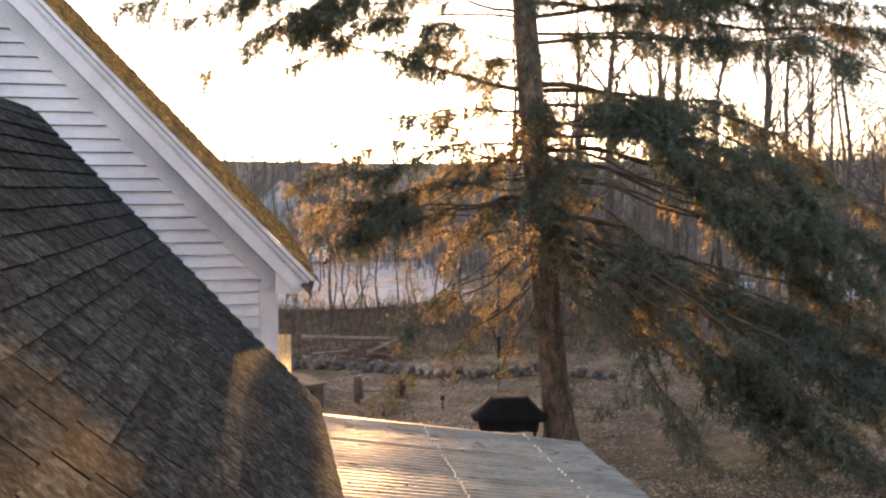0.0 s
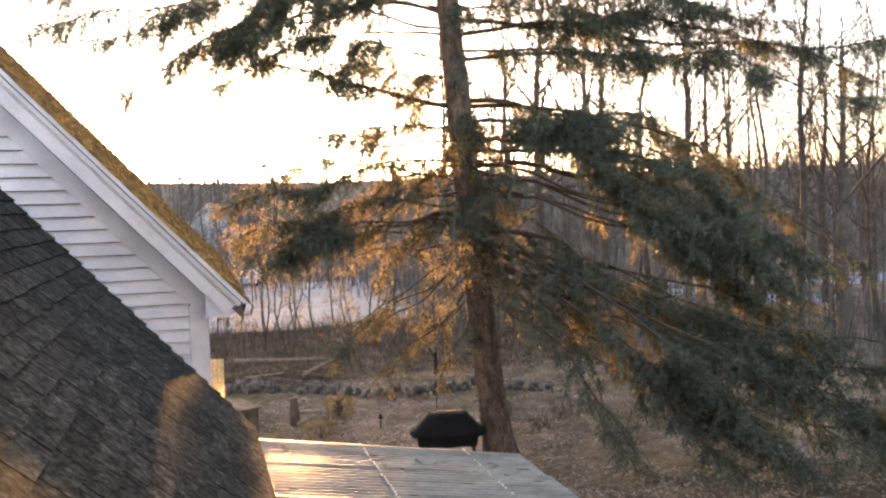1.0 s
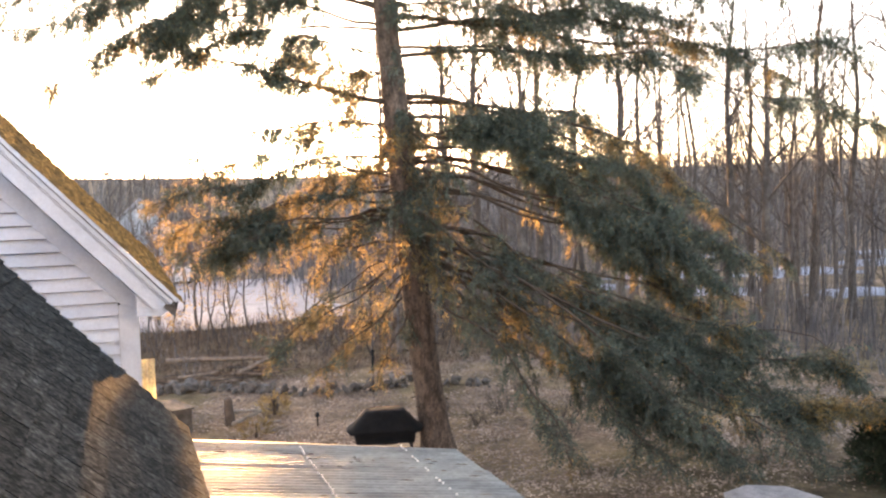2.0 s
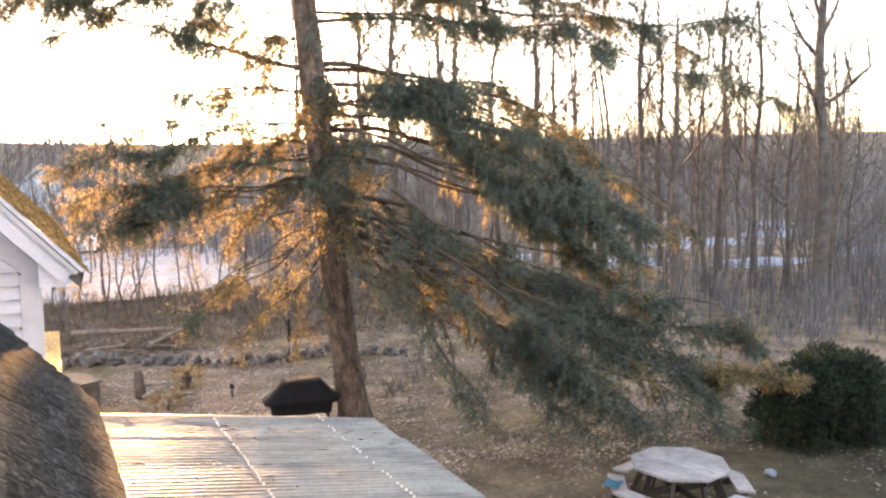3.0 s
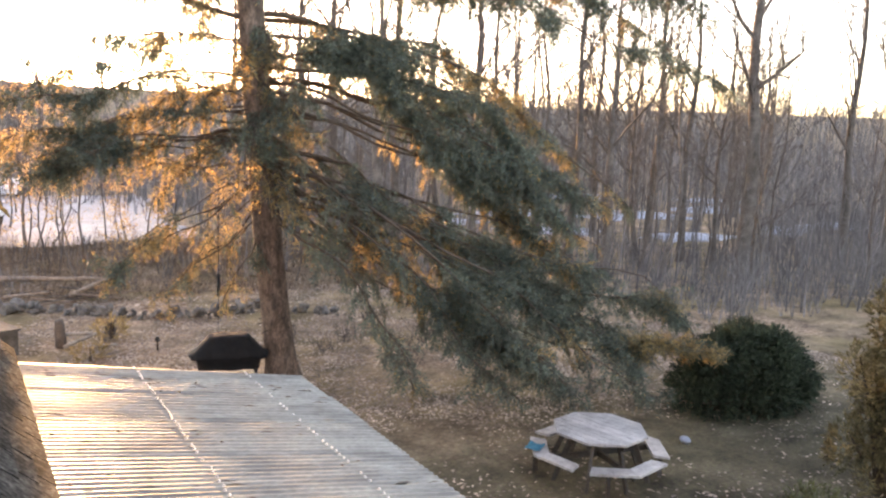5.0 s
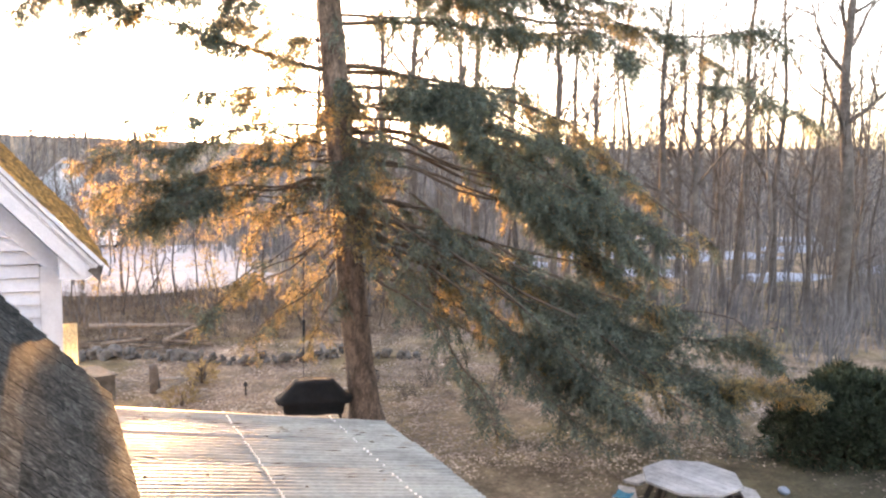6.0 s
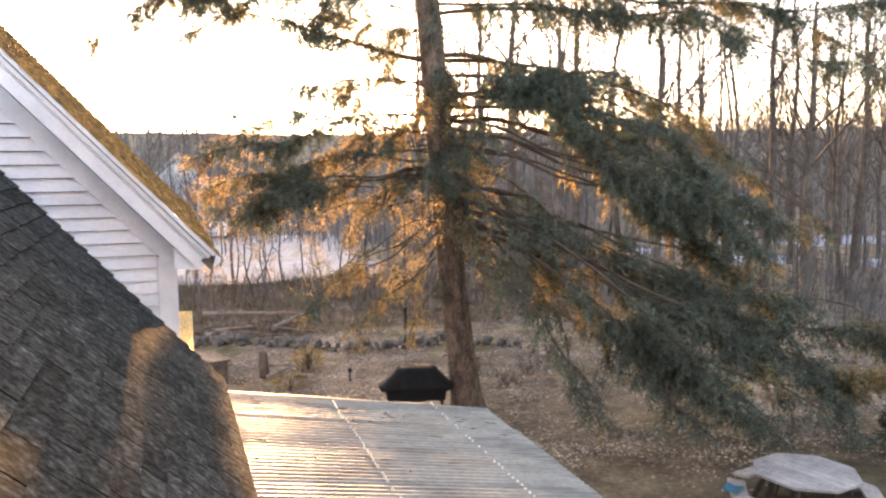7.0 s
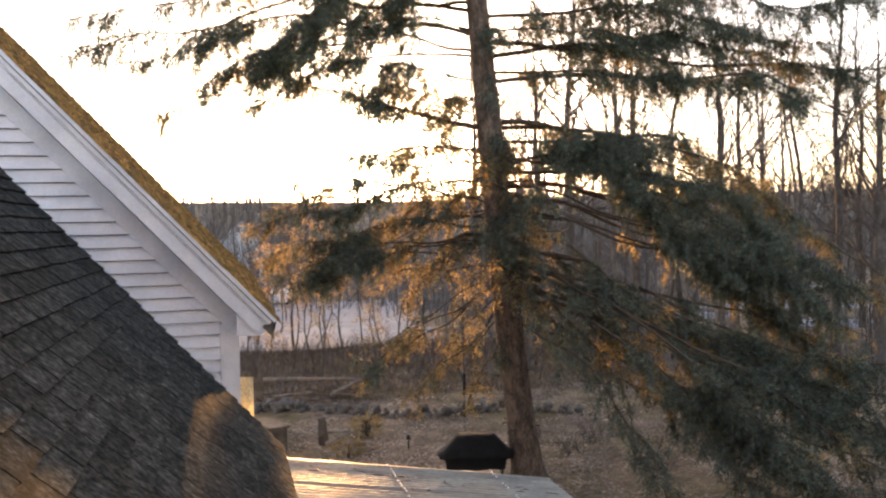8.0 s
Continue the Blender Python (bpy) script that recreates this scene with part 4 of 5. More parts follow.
def build_woods():
    kinds = []
    for seed, tall, radius, fork, lean in ((1, 17, 0.2, 0.3, 0.0), (2, 14, 0.12, 0.22, 0.03), (3, 19, 0.3, 0.35, -0.01), (4, 11, 0.075, 0.2, 0.05), (5, 13, 0.085, 0.2, -0.05), (6, 9, 0.055, 0.15, 0.06), (7, 13, 0.22, 0.28, 0.02)):
        tr, cr = bare_tree_meshes(seed, tall, radius, fork, lean, wob=0.02 if radius > 0.15 else 0.05, reach=1.9 if seed == 7 else 1.0)
        ob = thing("bare_tree", Matrix.Translation((30 + seed * 5, 70 - seed * 3, height(30 + seed * 5, 70 - seed * 3))), "leafless grey woodland tree", "tree", "woodland trees")
        part("trunk", tr, None, ob)
        part("crown", cr, None, ob)
        kinds.append(ob)
    random.seed(5)

    def stand(kind, x, y, s=1.0, turn=None):
        return copy_thing(kinds[kind], Matrix.Translation((x, y, height(x, y))) @ pose(0, 0, 0, 0, 0, rnd(0, 360) if turn is None else turn) @ Matrix.Scale(s, 4))
    # the clearly seen tall trees at the wood's edge
    for kind, x, y, s, turn in ((2, 24.6, 19.2, 0.95, 0), (0, 21.0, 24.5, 0.9, 40), (1, 25.5, 25.5, 1.0, 90), (1, 27.5, 22.5, 1.0, 150), (0, 33.5, 21.0, 1.0, 200), (2, 36.0, 20.5, 0.9, 30), (4, 20.5, 27.5, 1.1, 10), (1, 18.0, 30.0, 1.15, 70), (0, 15.8, 29.5, 1.0, 250), (4, 23.5, 21.5, 1.1, 220), (5, 25.9, 19.9, 1.0, 0), (4, 30.0, 23.0, 1.1, 320), (2, 14.5, 33.0, 0.9, 120), (6, 12.9, 25.6, 1.0, 0), (6, 17.2, 25.6, 0.95, 140), (6, 12.4, 31.5, 1.0, 230), (6, 22.0, 23.5, 0.9, 60)):
        stand(kind, x, y, s, turn)
    # thin trees before and behind the lot
    for kind, x, y, s in ((5, 4.4, 32.5, 0.75), (3, 2.6, 33.0, 0.8), (5, 6.5, 31.0, 0.7), (3, 1.2, 34.5, 0.9), (5, 8.0, 33.0, 0.8), (3, 10.5, 31.0, 0.8), (5, 3.4, 30.5, 0.5), (5, 5.4, 34, 0.6)):
        stand(kind, x, y, s)
    for k in range(22):
        stand(random.choice((3, 4, 5, 5, 1)), rnd(-6, 7), rnd(79, 100), rnd(0.55, 0.85))
    for kind, x, y, s in ((3, 0.9, 37.5, 0.62), (5, 1.9, 38.5, 0.7), (3, -0.2, 36.5, 0.6), (5, 2.4, 40.0, 0.66), (5, 0.2, 41, 0.7), (4, 1.4, 43.5, 0.7), (1, -0.6, 46.0, 0.75), (3, 0.3, 34.0, 0.75), (4, 3.4, 52.0, 0.6)):
        stand(kind, x, y, s)
    # tall crowns that the low sun shines through
    for k in range(5):
        a = radians(4.5 + 8.5 * (k + random.random()) / 5)
        r = rnd(78, 104)
        stand(random.choice((3, 1, 4, 0, 1)), r * math.sin(a), r * math.cos(a), rnd(0.8, 1.0))
    # more tall stems between the hedge and the hill
    for k in range(15):
        a = radians(16 + 36 * (k + random.random()) / 15)
        r = rnd(38, 62)
        stand(random.choice((0, 1, 1, 4, 1)), r * math.sin(a), r * math.cos(a), rnd(0.9, 1.15))
    n = 0
    while n < 125:
        a = radians(rnd(-8, 66))
        r = rnd(30, 110) if n > 60 else rnd(28, 60)
        x, y = r * math.sin(a), r * math.cos(a)
        if (-14 < x < 8.6 and y < 77) or (radians(4) < a < radians(16)) or (x < 16 and y < 30) or r * math.cos(a) < 14:
            continue
        k = random.choice((0, 1, 3, 4, 4, 5, 5, 3, 5, 3))
        stand(k, x, y, rnd(0.7, 1.05))
        n += 1


build_woods()


def build_far_woods():
    """Countless stems and twigs on the slope behind, up to the skyline."""
    random.seed(8)
    s = Soup()
    for i in range(9000):
        a = radians(rnd(-16, 70))
        r = 62 + 260 * random.random() ** 1.2
        x, y = r * math.sin(a), r * math.cos(a)
        z = height(x, y)
        tall = rnd(3.0, 7.5) if random.random() < 0.86 else rnd(7.0, 13.0)
        if radians(6) < a < radians(12):
            tall = rnd(2.2, 4.2)  # stems kept short here to let the low sun through to the porch
        w = 0.02 + 0.00042 * r * rnd(0.5, 1.6)
        lean = Vector((rnd(-0.1, 0.1), rnd(-0.1, 0.1), 1))
        p = Vector((x, y, z - 0.2))
        side = Vector((math.cos(a), -math.sin(a), 0))
        s.blade(p, lean.normalized(), side, tall * 0.8, w * 1.5)
        for k in range(11):
            q = p + lean * tall * rnd(0.2, 0.75)
            d = (Vector((rnd(-1, 1), rnd(-1, 1), rnd(0.1, 1.2)))).normalized()
            s.blade(q, d, side, rnd(0.7, 2.4), w * 0.9)
    ob = new("far_woods", s.mesh("far_woods", [M_BRUSH]))
    tagged(ob, "brown leafless woods covering the far hillside", "woods", kind="stuff")
    s = Soup()
    for i in range(7000):
        a = radians(rnd(-6, 68))
        r = rnd(22, 66)
        x, y = r * math.sin(a), r * math.cos(a)
        if y < 15 or (x < 15 and y < 25.0) or (-14 < x < 8.9 + 0.15 * (y - 33) and 32 < y < 77) or (x < 19 and y < 22):
            continue
        if x < 13 and random.random() < 0.7 or (0.52 < a < 0.92 and 40 < r < 64 and random.random() < 0.8):
            continue
        p = Vector((x, y, height(x, y) - 0.1))
        for k in range(4):
            d = Vector((rnd(-0.35, 0.35), rnd(-0.35, 0.35), 1)).normalized()
            l = rnd(0.5, 1.5) if x < 12 or (r < 52 and 0.5 < a < 0.9) else rnd(0.6, 2.6)
            side = Vector((math.cos(a), -math.sin(a), 0))
            s.blade(p, d, side, l, rnd(0.015, 0.03))
            for j in range(3):
                q = p + d * l * rnd(0.2, 0.8)
                s.blade(q, (d + any_way() * 0.9).normalized(), side, l * rnd(0.2, 0.5), 0.012)
    for i in range(1700):
        a = radians(rnd(8, 68))
        r = rnd(26, 75)
        x, y = r * math.sin(a), r * math.cos(a)
        if y < 14 or x < 9 or (x < 14 and y < 27) or (0.52 < a < 0.92 and r < 60 and random.random() < 0.75):
            continue
        p = Vector((x, y, height(x, y) - 0.1))
        side = Vector((math.cos(a), -math.sin(a), 0))
        d = Vector((rnd(-0.15, 0.15), rnd(-0.15, 0.15), 1)).normalized()
        l = rnd(2.5, 6.5)
        s.blade(p, d, side, l, rnd(0.03, 0.06))
        for j in range(13):
            q = p + d * l * rnd(0.15, 0.92)
            e = (d * rnd(0.3, 1.0) + any_way() * 1.0).normalized()
            s.blade(q, e, side, l * rnd(0.12, 0.36), 0.016)
    ob = new("brush_thicket", s.mesh("brush_thicket", [M_BRUSH]))
    tagged(ob, "thicket of bare brown brush under the trees", "brush", kind="stuff")


build_far_woods()


def beech_sapling(x, y, tall, seed):
    """A young beech that has kept its dry leaves."""
    random.seed(seed)
    z = height(x, y)
    t = thing("beech_sapling", Matrix.Translation((x, y, z)), "young beech holding dry golden winter leaves", "tree", "beech saplings")
    w, f = Soup(), Soup()
    stem = [Vector((0.15 * tall * noise.noise(Vector((u * 2, seed, 0))), 0.1 * tall * noise.noise(Vector((u * 2, seed, 4))), tall * u - 0.05)) for u in [i / 10 for i in range(11)]]
    w.tube(stem, [0.03 * (1 - 0.85 * i / 10) for i in range(11)], 6)
    for i in range(30):
        u = rnd(0.2, 0.98)
        p, d = along(stem, u)
        a = rnd(0, 6.28)
        way = Vector((math.cos(a), math.sin(a), rnd(0.1, 0.8))).normalized()
        l = tall * rnd(0.12, 0.34) * (1.15 - u * 0.7)
        q = [p]
        for k in range(4):
            way = (way + any_way() * 0.25).normalized()
            q.append(q[-1] + way * l / 4)
        w.tube(q, [0.009, 0.007, 0.005, 0.004, 0.002], 3)
        for k in range(26):
            e, ed = along(q, rnd(0.2, 0.999))
            h = (any_way() + Vector((0, 0, -0.6))).normalized()
            sd = h.cross(any_way()).normalized()
            e = e + any_way() * 0.1
            n = rnd(0.045, 0.075)
            i0 = len(f.v)
            f.v += [e, e + h * n * 0.5 + sd * n * 0.3, e + h * n, e + h * n * 0.5 - sd * n * 0.3]
            f.f.append((i0, i0 + 1, i0 + 2, i0 + 3))
            f.m.append(0)
    part("trunk", w.mesh("trunk", [M_GREY_BARK]), None, t)
    part("foliage", f.mesh("foliage", [M_BEECH]), None, t)


M_BEECH = material("beech_leaves", (0.58, 0.4, 0.19), (0.36, 0.24, 0.12), 2.0, 0.6, bump=0, fine=9, island=0.3, translucent=0.65)
for k, (x, y, h) in enumerate(((1.5, 27.5, 4.6), (3.0, 30.0, 6.6), (3.9, 31.6, 7.0), (2.2, 29.2, 6.0), (3.4, 33.0, 7.0), (2.7, 32.0, 6.6), (3.0, 28.0, 4.2), (4.6, 25.6, 3.6), (6.0, 27.5, 4.4), (7.4, 25.2, 3.8), (8.6, 28.0, 4.4), (5.6, 32.0, 4.4), (10.0, 25.5, 3.8), (0.7, 31.5, 3.8))):
    beech_sapling(x, y, h, 300 + k)


def build_bank_brush():
    """Tangled dead stems over the bank between the yard and the lot."""
    random.seed(9)
    s = Soup()
    for i in range(11000):
        x, y = rnd(-0.5, 15), rnd(24.0, 32.6)
        p = Vector((x, y, height(x, y) - 0.02))
        d = Vector((rnd(-1, 1), rnd(-0.6, 0.6), rnd(0.15, 1.1))).normalized()
        l = rnd(0.2, 0.6) if y < 28 else rnd(0.3, 1.0)
        side = Vector((rnd(-0.4, 0.4), 0, 1)).cross(d).normalized()
        s.blade(p, d, side, l, rnd(0.012, 0.03))
        s.blade(p + d * l * 0.5, (d + any_way() * 0.8).normalized(), side, l * 0.5, 0.014)
    ob = new("bank_brush", s.mesh("bank_brush", [M_DEAD]))
    tagged(ob, "tangle of dead brown stems on the bank", "brush", kind="stuff")


build_bank_brush()


# ---- evergreen shrubs ----
def shrub(name, place, blobs, mat, label, count, blade, upright=0.0, category="shrub"):
    t = thing(name, Matrix.Translation(place), label, category)
    s, w = Soup(), Soup()
    for (cx, cy, cz, rx, ry, rz) in blobs:
        c = Vector((cx, cy, cz))
        w.tube([Vector((cx * 0.3, cy * 0.3, -0.05)), c * 0.6, c + Vector((0, 0, rz * 0.5))], [0.05, 0.03, 0.01], 5)
        for i in range(int(count * rx * rz)):
            d = any_way()
            q = c + Vector((d.x * rx, d.y * ry, d.z * rz)) * (rnd(0.72, 1.03) + 0.18 * noise.noise(d * 3 + c))
            if q.z < 0.03:
                continue
            out = (d + Vector((0, 0, upright)) + any_way() * 0.5).normalized()
            l = rnd(0.09, 0.22)
            for k in range(7):
                v = (out + any_way() * 0.75).normalized()
                s.blade(q + out * l * k / 7, v, v.cross(any_way()).normalized(), blade * rnd(0.7, 1.3), 0.026)
    part("stem", w.mesh("stem", [M_TWIG]), None, t)
    part("foliage", s.mesh("foliage", [mat]), None, t)


random.seed(21)
shrub("yew_bush", (13.6, 10.3, 0), [(1.45 * math.cos(w) * c, 0.75 * math.sin(w) * c, 0.25 + 1.0 * math.sqrt(1 - c * c) + rnd(-0.08, 0.08), rnd(0.3, 0.45), rnd(0.3, 0.45), rnd(0.25, 0.38)) for w, c in [(rnd(0, 6.28), math.sqrt(random.random())) for _ in range(44)]] + [(1.4 * math.cos(k * 0.52), 0.8 * math.sin(k * 0.52), 0.3, 0.4, 0.35, 0.32) for k in range(12)] + [(0, 0, 0.7, 1.25, 0.7, 0.7)], M_YEW, "dense dark green rounded yew bush", 1500, 0.085)
shrub("cedar_tree", (12.15, 6.35, 0), [(rnd(-0.75, 0.75) * (1.25 - h / 4), rnd(-0.6, 0.6) * (1.25 - h / 4), h, rnd(0.12, 0.3) * (1.3 - h / 5), rnd(0.15, 0.32) * (1.3 - h / 5), rnd(0.25, 0.5)) for h in [0.3 + 0.07 * k for k in range(48)]], M_CEDAR, "bushy cedar with brown-green winter foliage", 1500, 0.08, 0.8, "tree")
shrub("low_shrub", (9.75, 6.1, 0), [(0, 0, 0.2, 0.42, 0.4, 0.24), (0.45, 0.2, 0.2, 0.36, 0.4, 0.24), (-0.3, 0.1, 0.15, 0.3, 0.3, 0.18), (0.2, -0.3, 0.15, 0.34, 0.3, 0.18)], M_LOW, "low olive green evergreen shrub", 2200, 0.055, 0.4)


shrub("dry_fern", (3.25, 20.0, 0), [(0, 0, 0.22, 0.32, 0.25, 0.22)], M_NEEDLE_DRY_SUNLIT, "small dry brown fern beside a stump", 1500, 0.08, 0.7, "fern")
shrub("dry_fern", (2.55, 18.3, 0), [(0, 0, 0.14, 0.34, 0.25, 0.14)], M_NEEDLE_DRY_SUNLIT, "small dry brown fern on the grass", 1500, 0.08, 0.7, "fern")


def weed_clump(x, y, tall):
    s = Soup()
    base = Vector((x, y, height(x, y) - 0.03))
    for k in range(26):
        d = Vector((rnd(-0.6, 0.6), rnd(-0.6, 0.6), 1)).normalized()
        l = tall * rnd(0.4, 1.0)
        p = base + Vector((rnd(-0.25, 0.25), rnd(-0.2, 0.2), 0))
        q = p + d * l
        s.tube([p, p.lerp(q, 0.5) + any_way() * 0.05, q], [0.007, 0.005, 0.002], 3)
        for j in range(3):
            e = p.lerp(q, rnd(0.4, 0.9))
            s.tube([e, e + (d + any_way()).normalized() * l * 0.35], [0.004, 0.002], 3)
    tagged(part("dead_weed", s.mesh("dead_weed", [M_GREY_BARK]), None), "clump of dead brown weed stems on the ground", "weed", "dead weeds")


for x, y, h in ((7.4, 16.9, 0.5), (8.3, 17.6, 0.7), (9.2, 16.2, 0.6), (8.6, 15.2, 0.5), (10.2, 17.2, 0.8), (11.4, 15.8, 0.7), (12.0, 17.5, 0.9), (7.0, 18.6, 0.5), (13.2, 16.0, 0.8), (10.9, 13.6, 0.5), (13.9, 13.9, 0.7), (9.6, 19.0, 0.7)):
    weed_clump(x, y, h)


# ---- octagonal picnic table ----
def build_table():
    t = thing("picnic_table", pose(8.5, 8.92, 0.0, 0, 0, 12), "weathered octagonal wooden picnic table with four angled benches", "picnic table")
    rad = 0.74

    def octo(r, k):
        a = math.pi / 4 * k + math.pi / 8
        return Vector((r * math.cos(a), r * math.sin(a), 0))
    n = 10
    app = rad * math.cos(math.pi / 8)
    half = rad * math.sin(math.pi / 8)
    wd = 2 * app / n
    for i in range(n):
        x0, x1 = -app + i * wd + 0.003, -app + (i + 1) * wd - 0.003
        ys = [min(app, half + app - abs(x)) for x in (x0, x1)]
        bm = bmesh.new()
        lo = [bm.verts.new((x, y, 0.715)) for x, y in ((x0, -ys[0]), (x1, -ys[1]), (x1, ys[1]), (x0, ys[0]))]
        hi = [bm.verts.new((v.co.x, v.co.y, 0.752)) for v in lo]
        bm.faces.new(hi)
        bm.faces.new(lo[::-1])
        for k in range(4):
            bm.faces.new((lo[k], lo[(k + 1) % 4], hi[(k + 1) % 4], hi[k]))
        part("tabletop_board", bm, M_TABLE, t)
    # benches, each over two sides
    for k in range(4):
        b0 = 2 * k
        for side in (0, 1):
            a, b = octo(1, b0 + side), octo(1, b0 + side + 1)
            r0, r1 = 0.86, 1.12
            bm = bmesh.new()
            ends = [a.lerp(b, 0.0 if side else 0.16), b.lerp(a, 0.16 if side else 0.0)]
            pts = [ends[0] * r0, ends[1] * r0, ends[1] * r1, ends[0] * r1]
            lo = [bm.verts.new(p + Vector((0, 0, 0.405))) for p in pts]
            hi = [bm.verts.new(p + Vector((0, 0, 0.443))) for p in pts]
            bm.faces.new(hi)
            bm.faces.new(lo[::-1])
            for q in range(4):
                bm.faces.new((lo[q], lo[(q + 1) % 4], hi[(q + 1) % 4], hi[q]))
            bmesh.ops.recalc_face_normals(bm, faces=bm.faces)
            part("bench_board", bm, M_TABLE, t)
    for k in range(4):
        a = math.pi / 2 * k + math.pi / 4 + math.pi / 8
        m = Matrix.Rotation(a, 4, "Z")
        part("beam", box(bmesh.new(), -1.0 if k < 2 else 0.06, 1.0, -0.02, 0.02, 0.31 + 0.0 * k, 0.40, turn=m) if k in (0, 1) else box(bmesh.new(), 0.12, 0.7, -0.02, 0.02, 0.63, 0.712, turn=m), M_TABLE_LEG, t)
    for k in range(8):
        a = math.pi / 4 * k + math.pi / 8
        m = Matrix.Rotation(a, 4, "Z")
        bm = bmesh.new()
        box(bm, -0.04, 0.04, -0.02, 0.02, 0, 0.76, turn=m @ Matrix.Translation((0.78, 0.03, 0)) @ Matrix.Rotation(radians(-22), 4, "Y"))
        for v in bm.verts:
            v.co.z = min(max(v.co.z, 0), 0.713)
        part("leg", bm, M_TABLE_LEG, t)
    for k in range(4):
        m = Matrix.Rotation(math.pi / 2 * k + math.pi / 8 + math.pi / 8, 4, "Z")
        part("bench_post", box(bmesh.new(), 0.92, 1.0, -0.025, 0.025, 0, 0.404, turn=m), M_TABLE_LEG, t)


M_TABLE_LEG = material("dark_wood", (0.07, 0.06, 0.052), (0.035, 0.03, 0.026), 3.0, 0.8, bump=0.3, fine=35, random_amount=0.18)
M_TABLE = material("grey_wood", (0.44, 0.43, 0.42), (0.24, 0.235, 0.235), 5.0, 0.3, bump=0.15, fine=35, random_amount=0.18, spec=0.7)
build_table()


def build_cloth():
    bm = bmesh.new()
    g = [[bm.verts.new((-0.16 + 0.08 * i, -0.12 + 0.08 * j, 0.03 + 0.035 * noise.noise(Vector((i * 0.9, j * 0.9, 2))))) for i in range(5)] for j in range(4)]
    for j in range(3):
        for i in range(4):
            bm.faces.new((g[j][i], g[j][i + 1], g[j + 1][i + 1], g[j + 1][i]))
    bmesh.ops.solidify(bm, geom=bm.faces[:], thickness=0.012)
    ob = part("cloth", bm, M_BLUE)
    ob.matrix_world = pose(7.55, 9.3, 0.452, 0, 0, 35)
    tagged(ob, "crumpled blue cloth lying on a picnic bench", "cloth")


build_cloth()


# ---- covered grill ----
def build_grill():
    g = thing("covered_grill", pose(4.72, 15.55, 0, 0, 0, -14), "barbecue grill under a black fitted cover", "grill")
    bm = bmesh.new()
    rings = [(0.40, 0.60, 0.29), (0.62, 0.63, 0.30), (0.66, 0.76, 0.34), (0.72, 0.77, 0.34), (0.80, 0.66, 0.32), (1.08, 0.42, 0.24), (1.13, 0.39, 0.21), (1.14, 0.30, 0.12)]
    last = None
    n = 28
    for z, rx, ry in rings:
        ring = []
        for k in range(n):
            a = 2 * math.pi * k / n
            c, s_ = math.cos(a), math.sin(a)
            q = 1 / max(abs(c), abs(s_)) ** 0.75
            w = 1 + 0.025 * noise.noise(Vector((c * 3, s_ * 3, z * 4)))
            ring.append(bm.verts.new((rx * c * q * w, ry * s_ * q * w, z * 0.88 + 0.012 * math.sin(k * 1.7))))
        if last:
            for k in range(n):
                bm.faces.new((last[k], last[(k + 1) % n], ring[(k + 1) % n], ring[k]))
        last = ring
    bm.faces.new(last)
    part("cover", bm, M_COVER, g, "black fabric cover", smooth=True)
    for x in (-0.52, 0.52):
        for y in (-0.2, 0.2):
            part("leg", boxed(x - 0.02, x + 0.02, y - 0.02, y + 0.02, 0.0, 0.75), M_IRON, g)
    part("bottom_shelf", boxed(-0.5, 0.5, -0.2, 0.2, 0.18, 0.21), M_IRON, g)


build_grill()


def build_feeder():
    f = thing("bird_feeder", Matrix.Translation((4.35, 15.0, 0)), "dark tube bird feeder hanging on a thin wire", "bird feeder")
    s = Soup()
    s.tube([(0, 0, 4.05), (0.0, 0, 2.35)], [0.006, 0.006], 4)
    s.tube([(0, 0, 1.95), (0.0, 0, 1.2)], [0.006, 0.006], 4)
    part("wire", s.mesh("wire", [M_IRON]), None, f)
    bm = bmesh.new()
    bmesh.ops.create_cone(bm, cap_ends=True, segments=12, radius1=0.028, radius2=0.028, depth=0.34, matrix=Matrix.Translation((0, 0, 2.12)))
    part("tube", bm, M_IRON, f, smooth=True)
    bm = bmesh.new()
    bmesh.ops.create_cone(bm, cap_ends=True, segments=12, radius1=0.055, radius2=0.01, depth=0.05, matrix=Matrix.Translation((0, 0, 2.32)))
    part("lid", bm, M_IRON, f)
    bm = bmesh.new()
    bmesh.ops.create_cone(bm, cap_ends=True, segments=12, radius1=0.05, radius2=0.05, depth=0.02, matrix=Matrix.Translation((0, 0, 1.94)))
    part("perch_tray", bm, M_IRON, f)


build_feeder()


# ---- yard clutter ----
def log(name, p, q, r, label, mat=None, category="log", group=""):
    p, q = Vector(p), Vector(q)
    s = Soup()
    k = 6
    pts = [p.lerp(q, i / k) + 0.35 * r * Vector((noise.noise(p + Vector((i, 0, 0))), noise.noise(p + Vector((0, i, 0))), 0)) for i in range(k + 1)]
    s.tube([pts[0]] + pts, [r * 0.9] + [r * (1 - 0.25 * i / k) for i in range(k + 1)], 9)
    s.f.append(tuple(range(8, -1, -1)))
    s.m.append(0)
    return tagged(part(name, s.mesh(name, [mat or M_GREY_BARK], True), None), label, category, group)


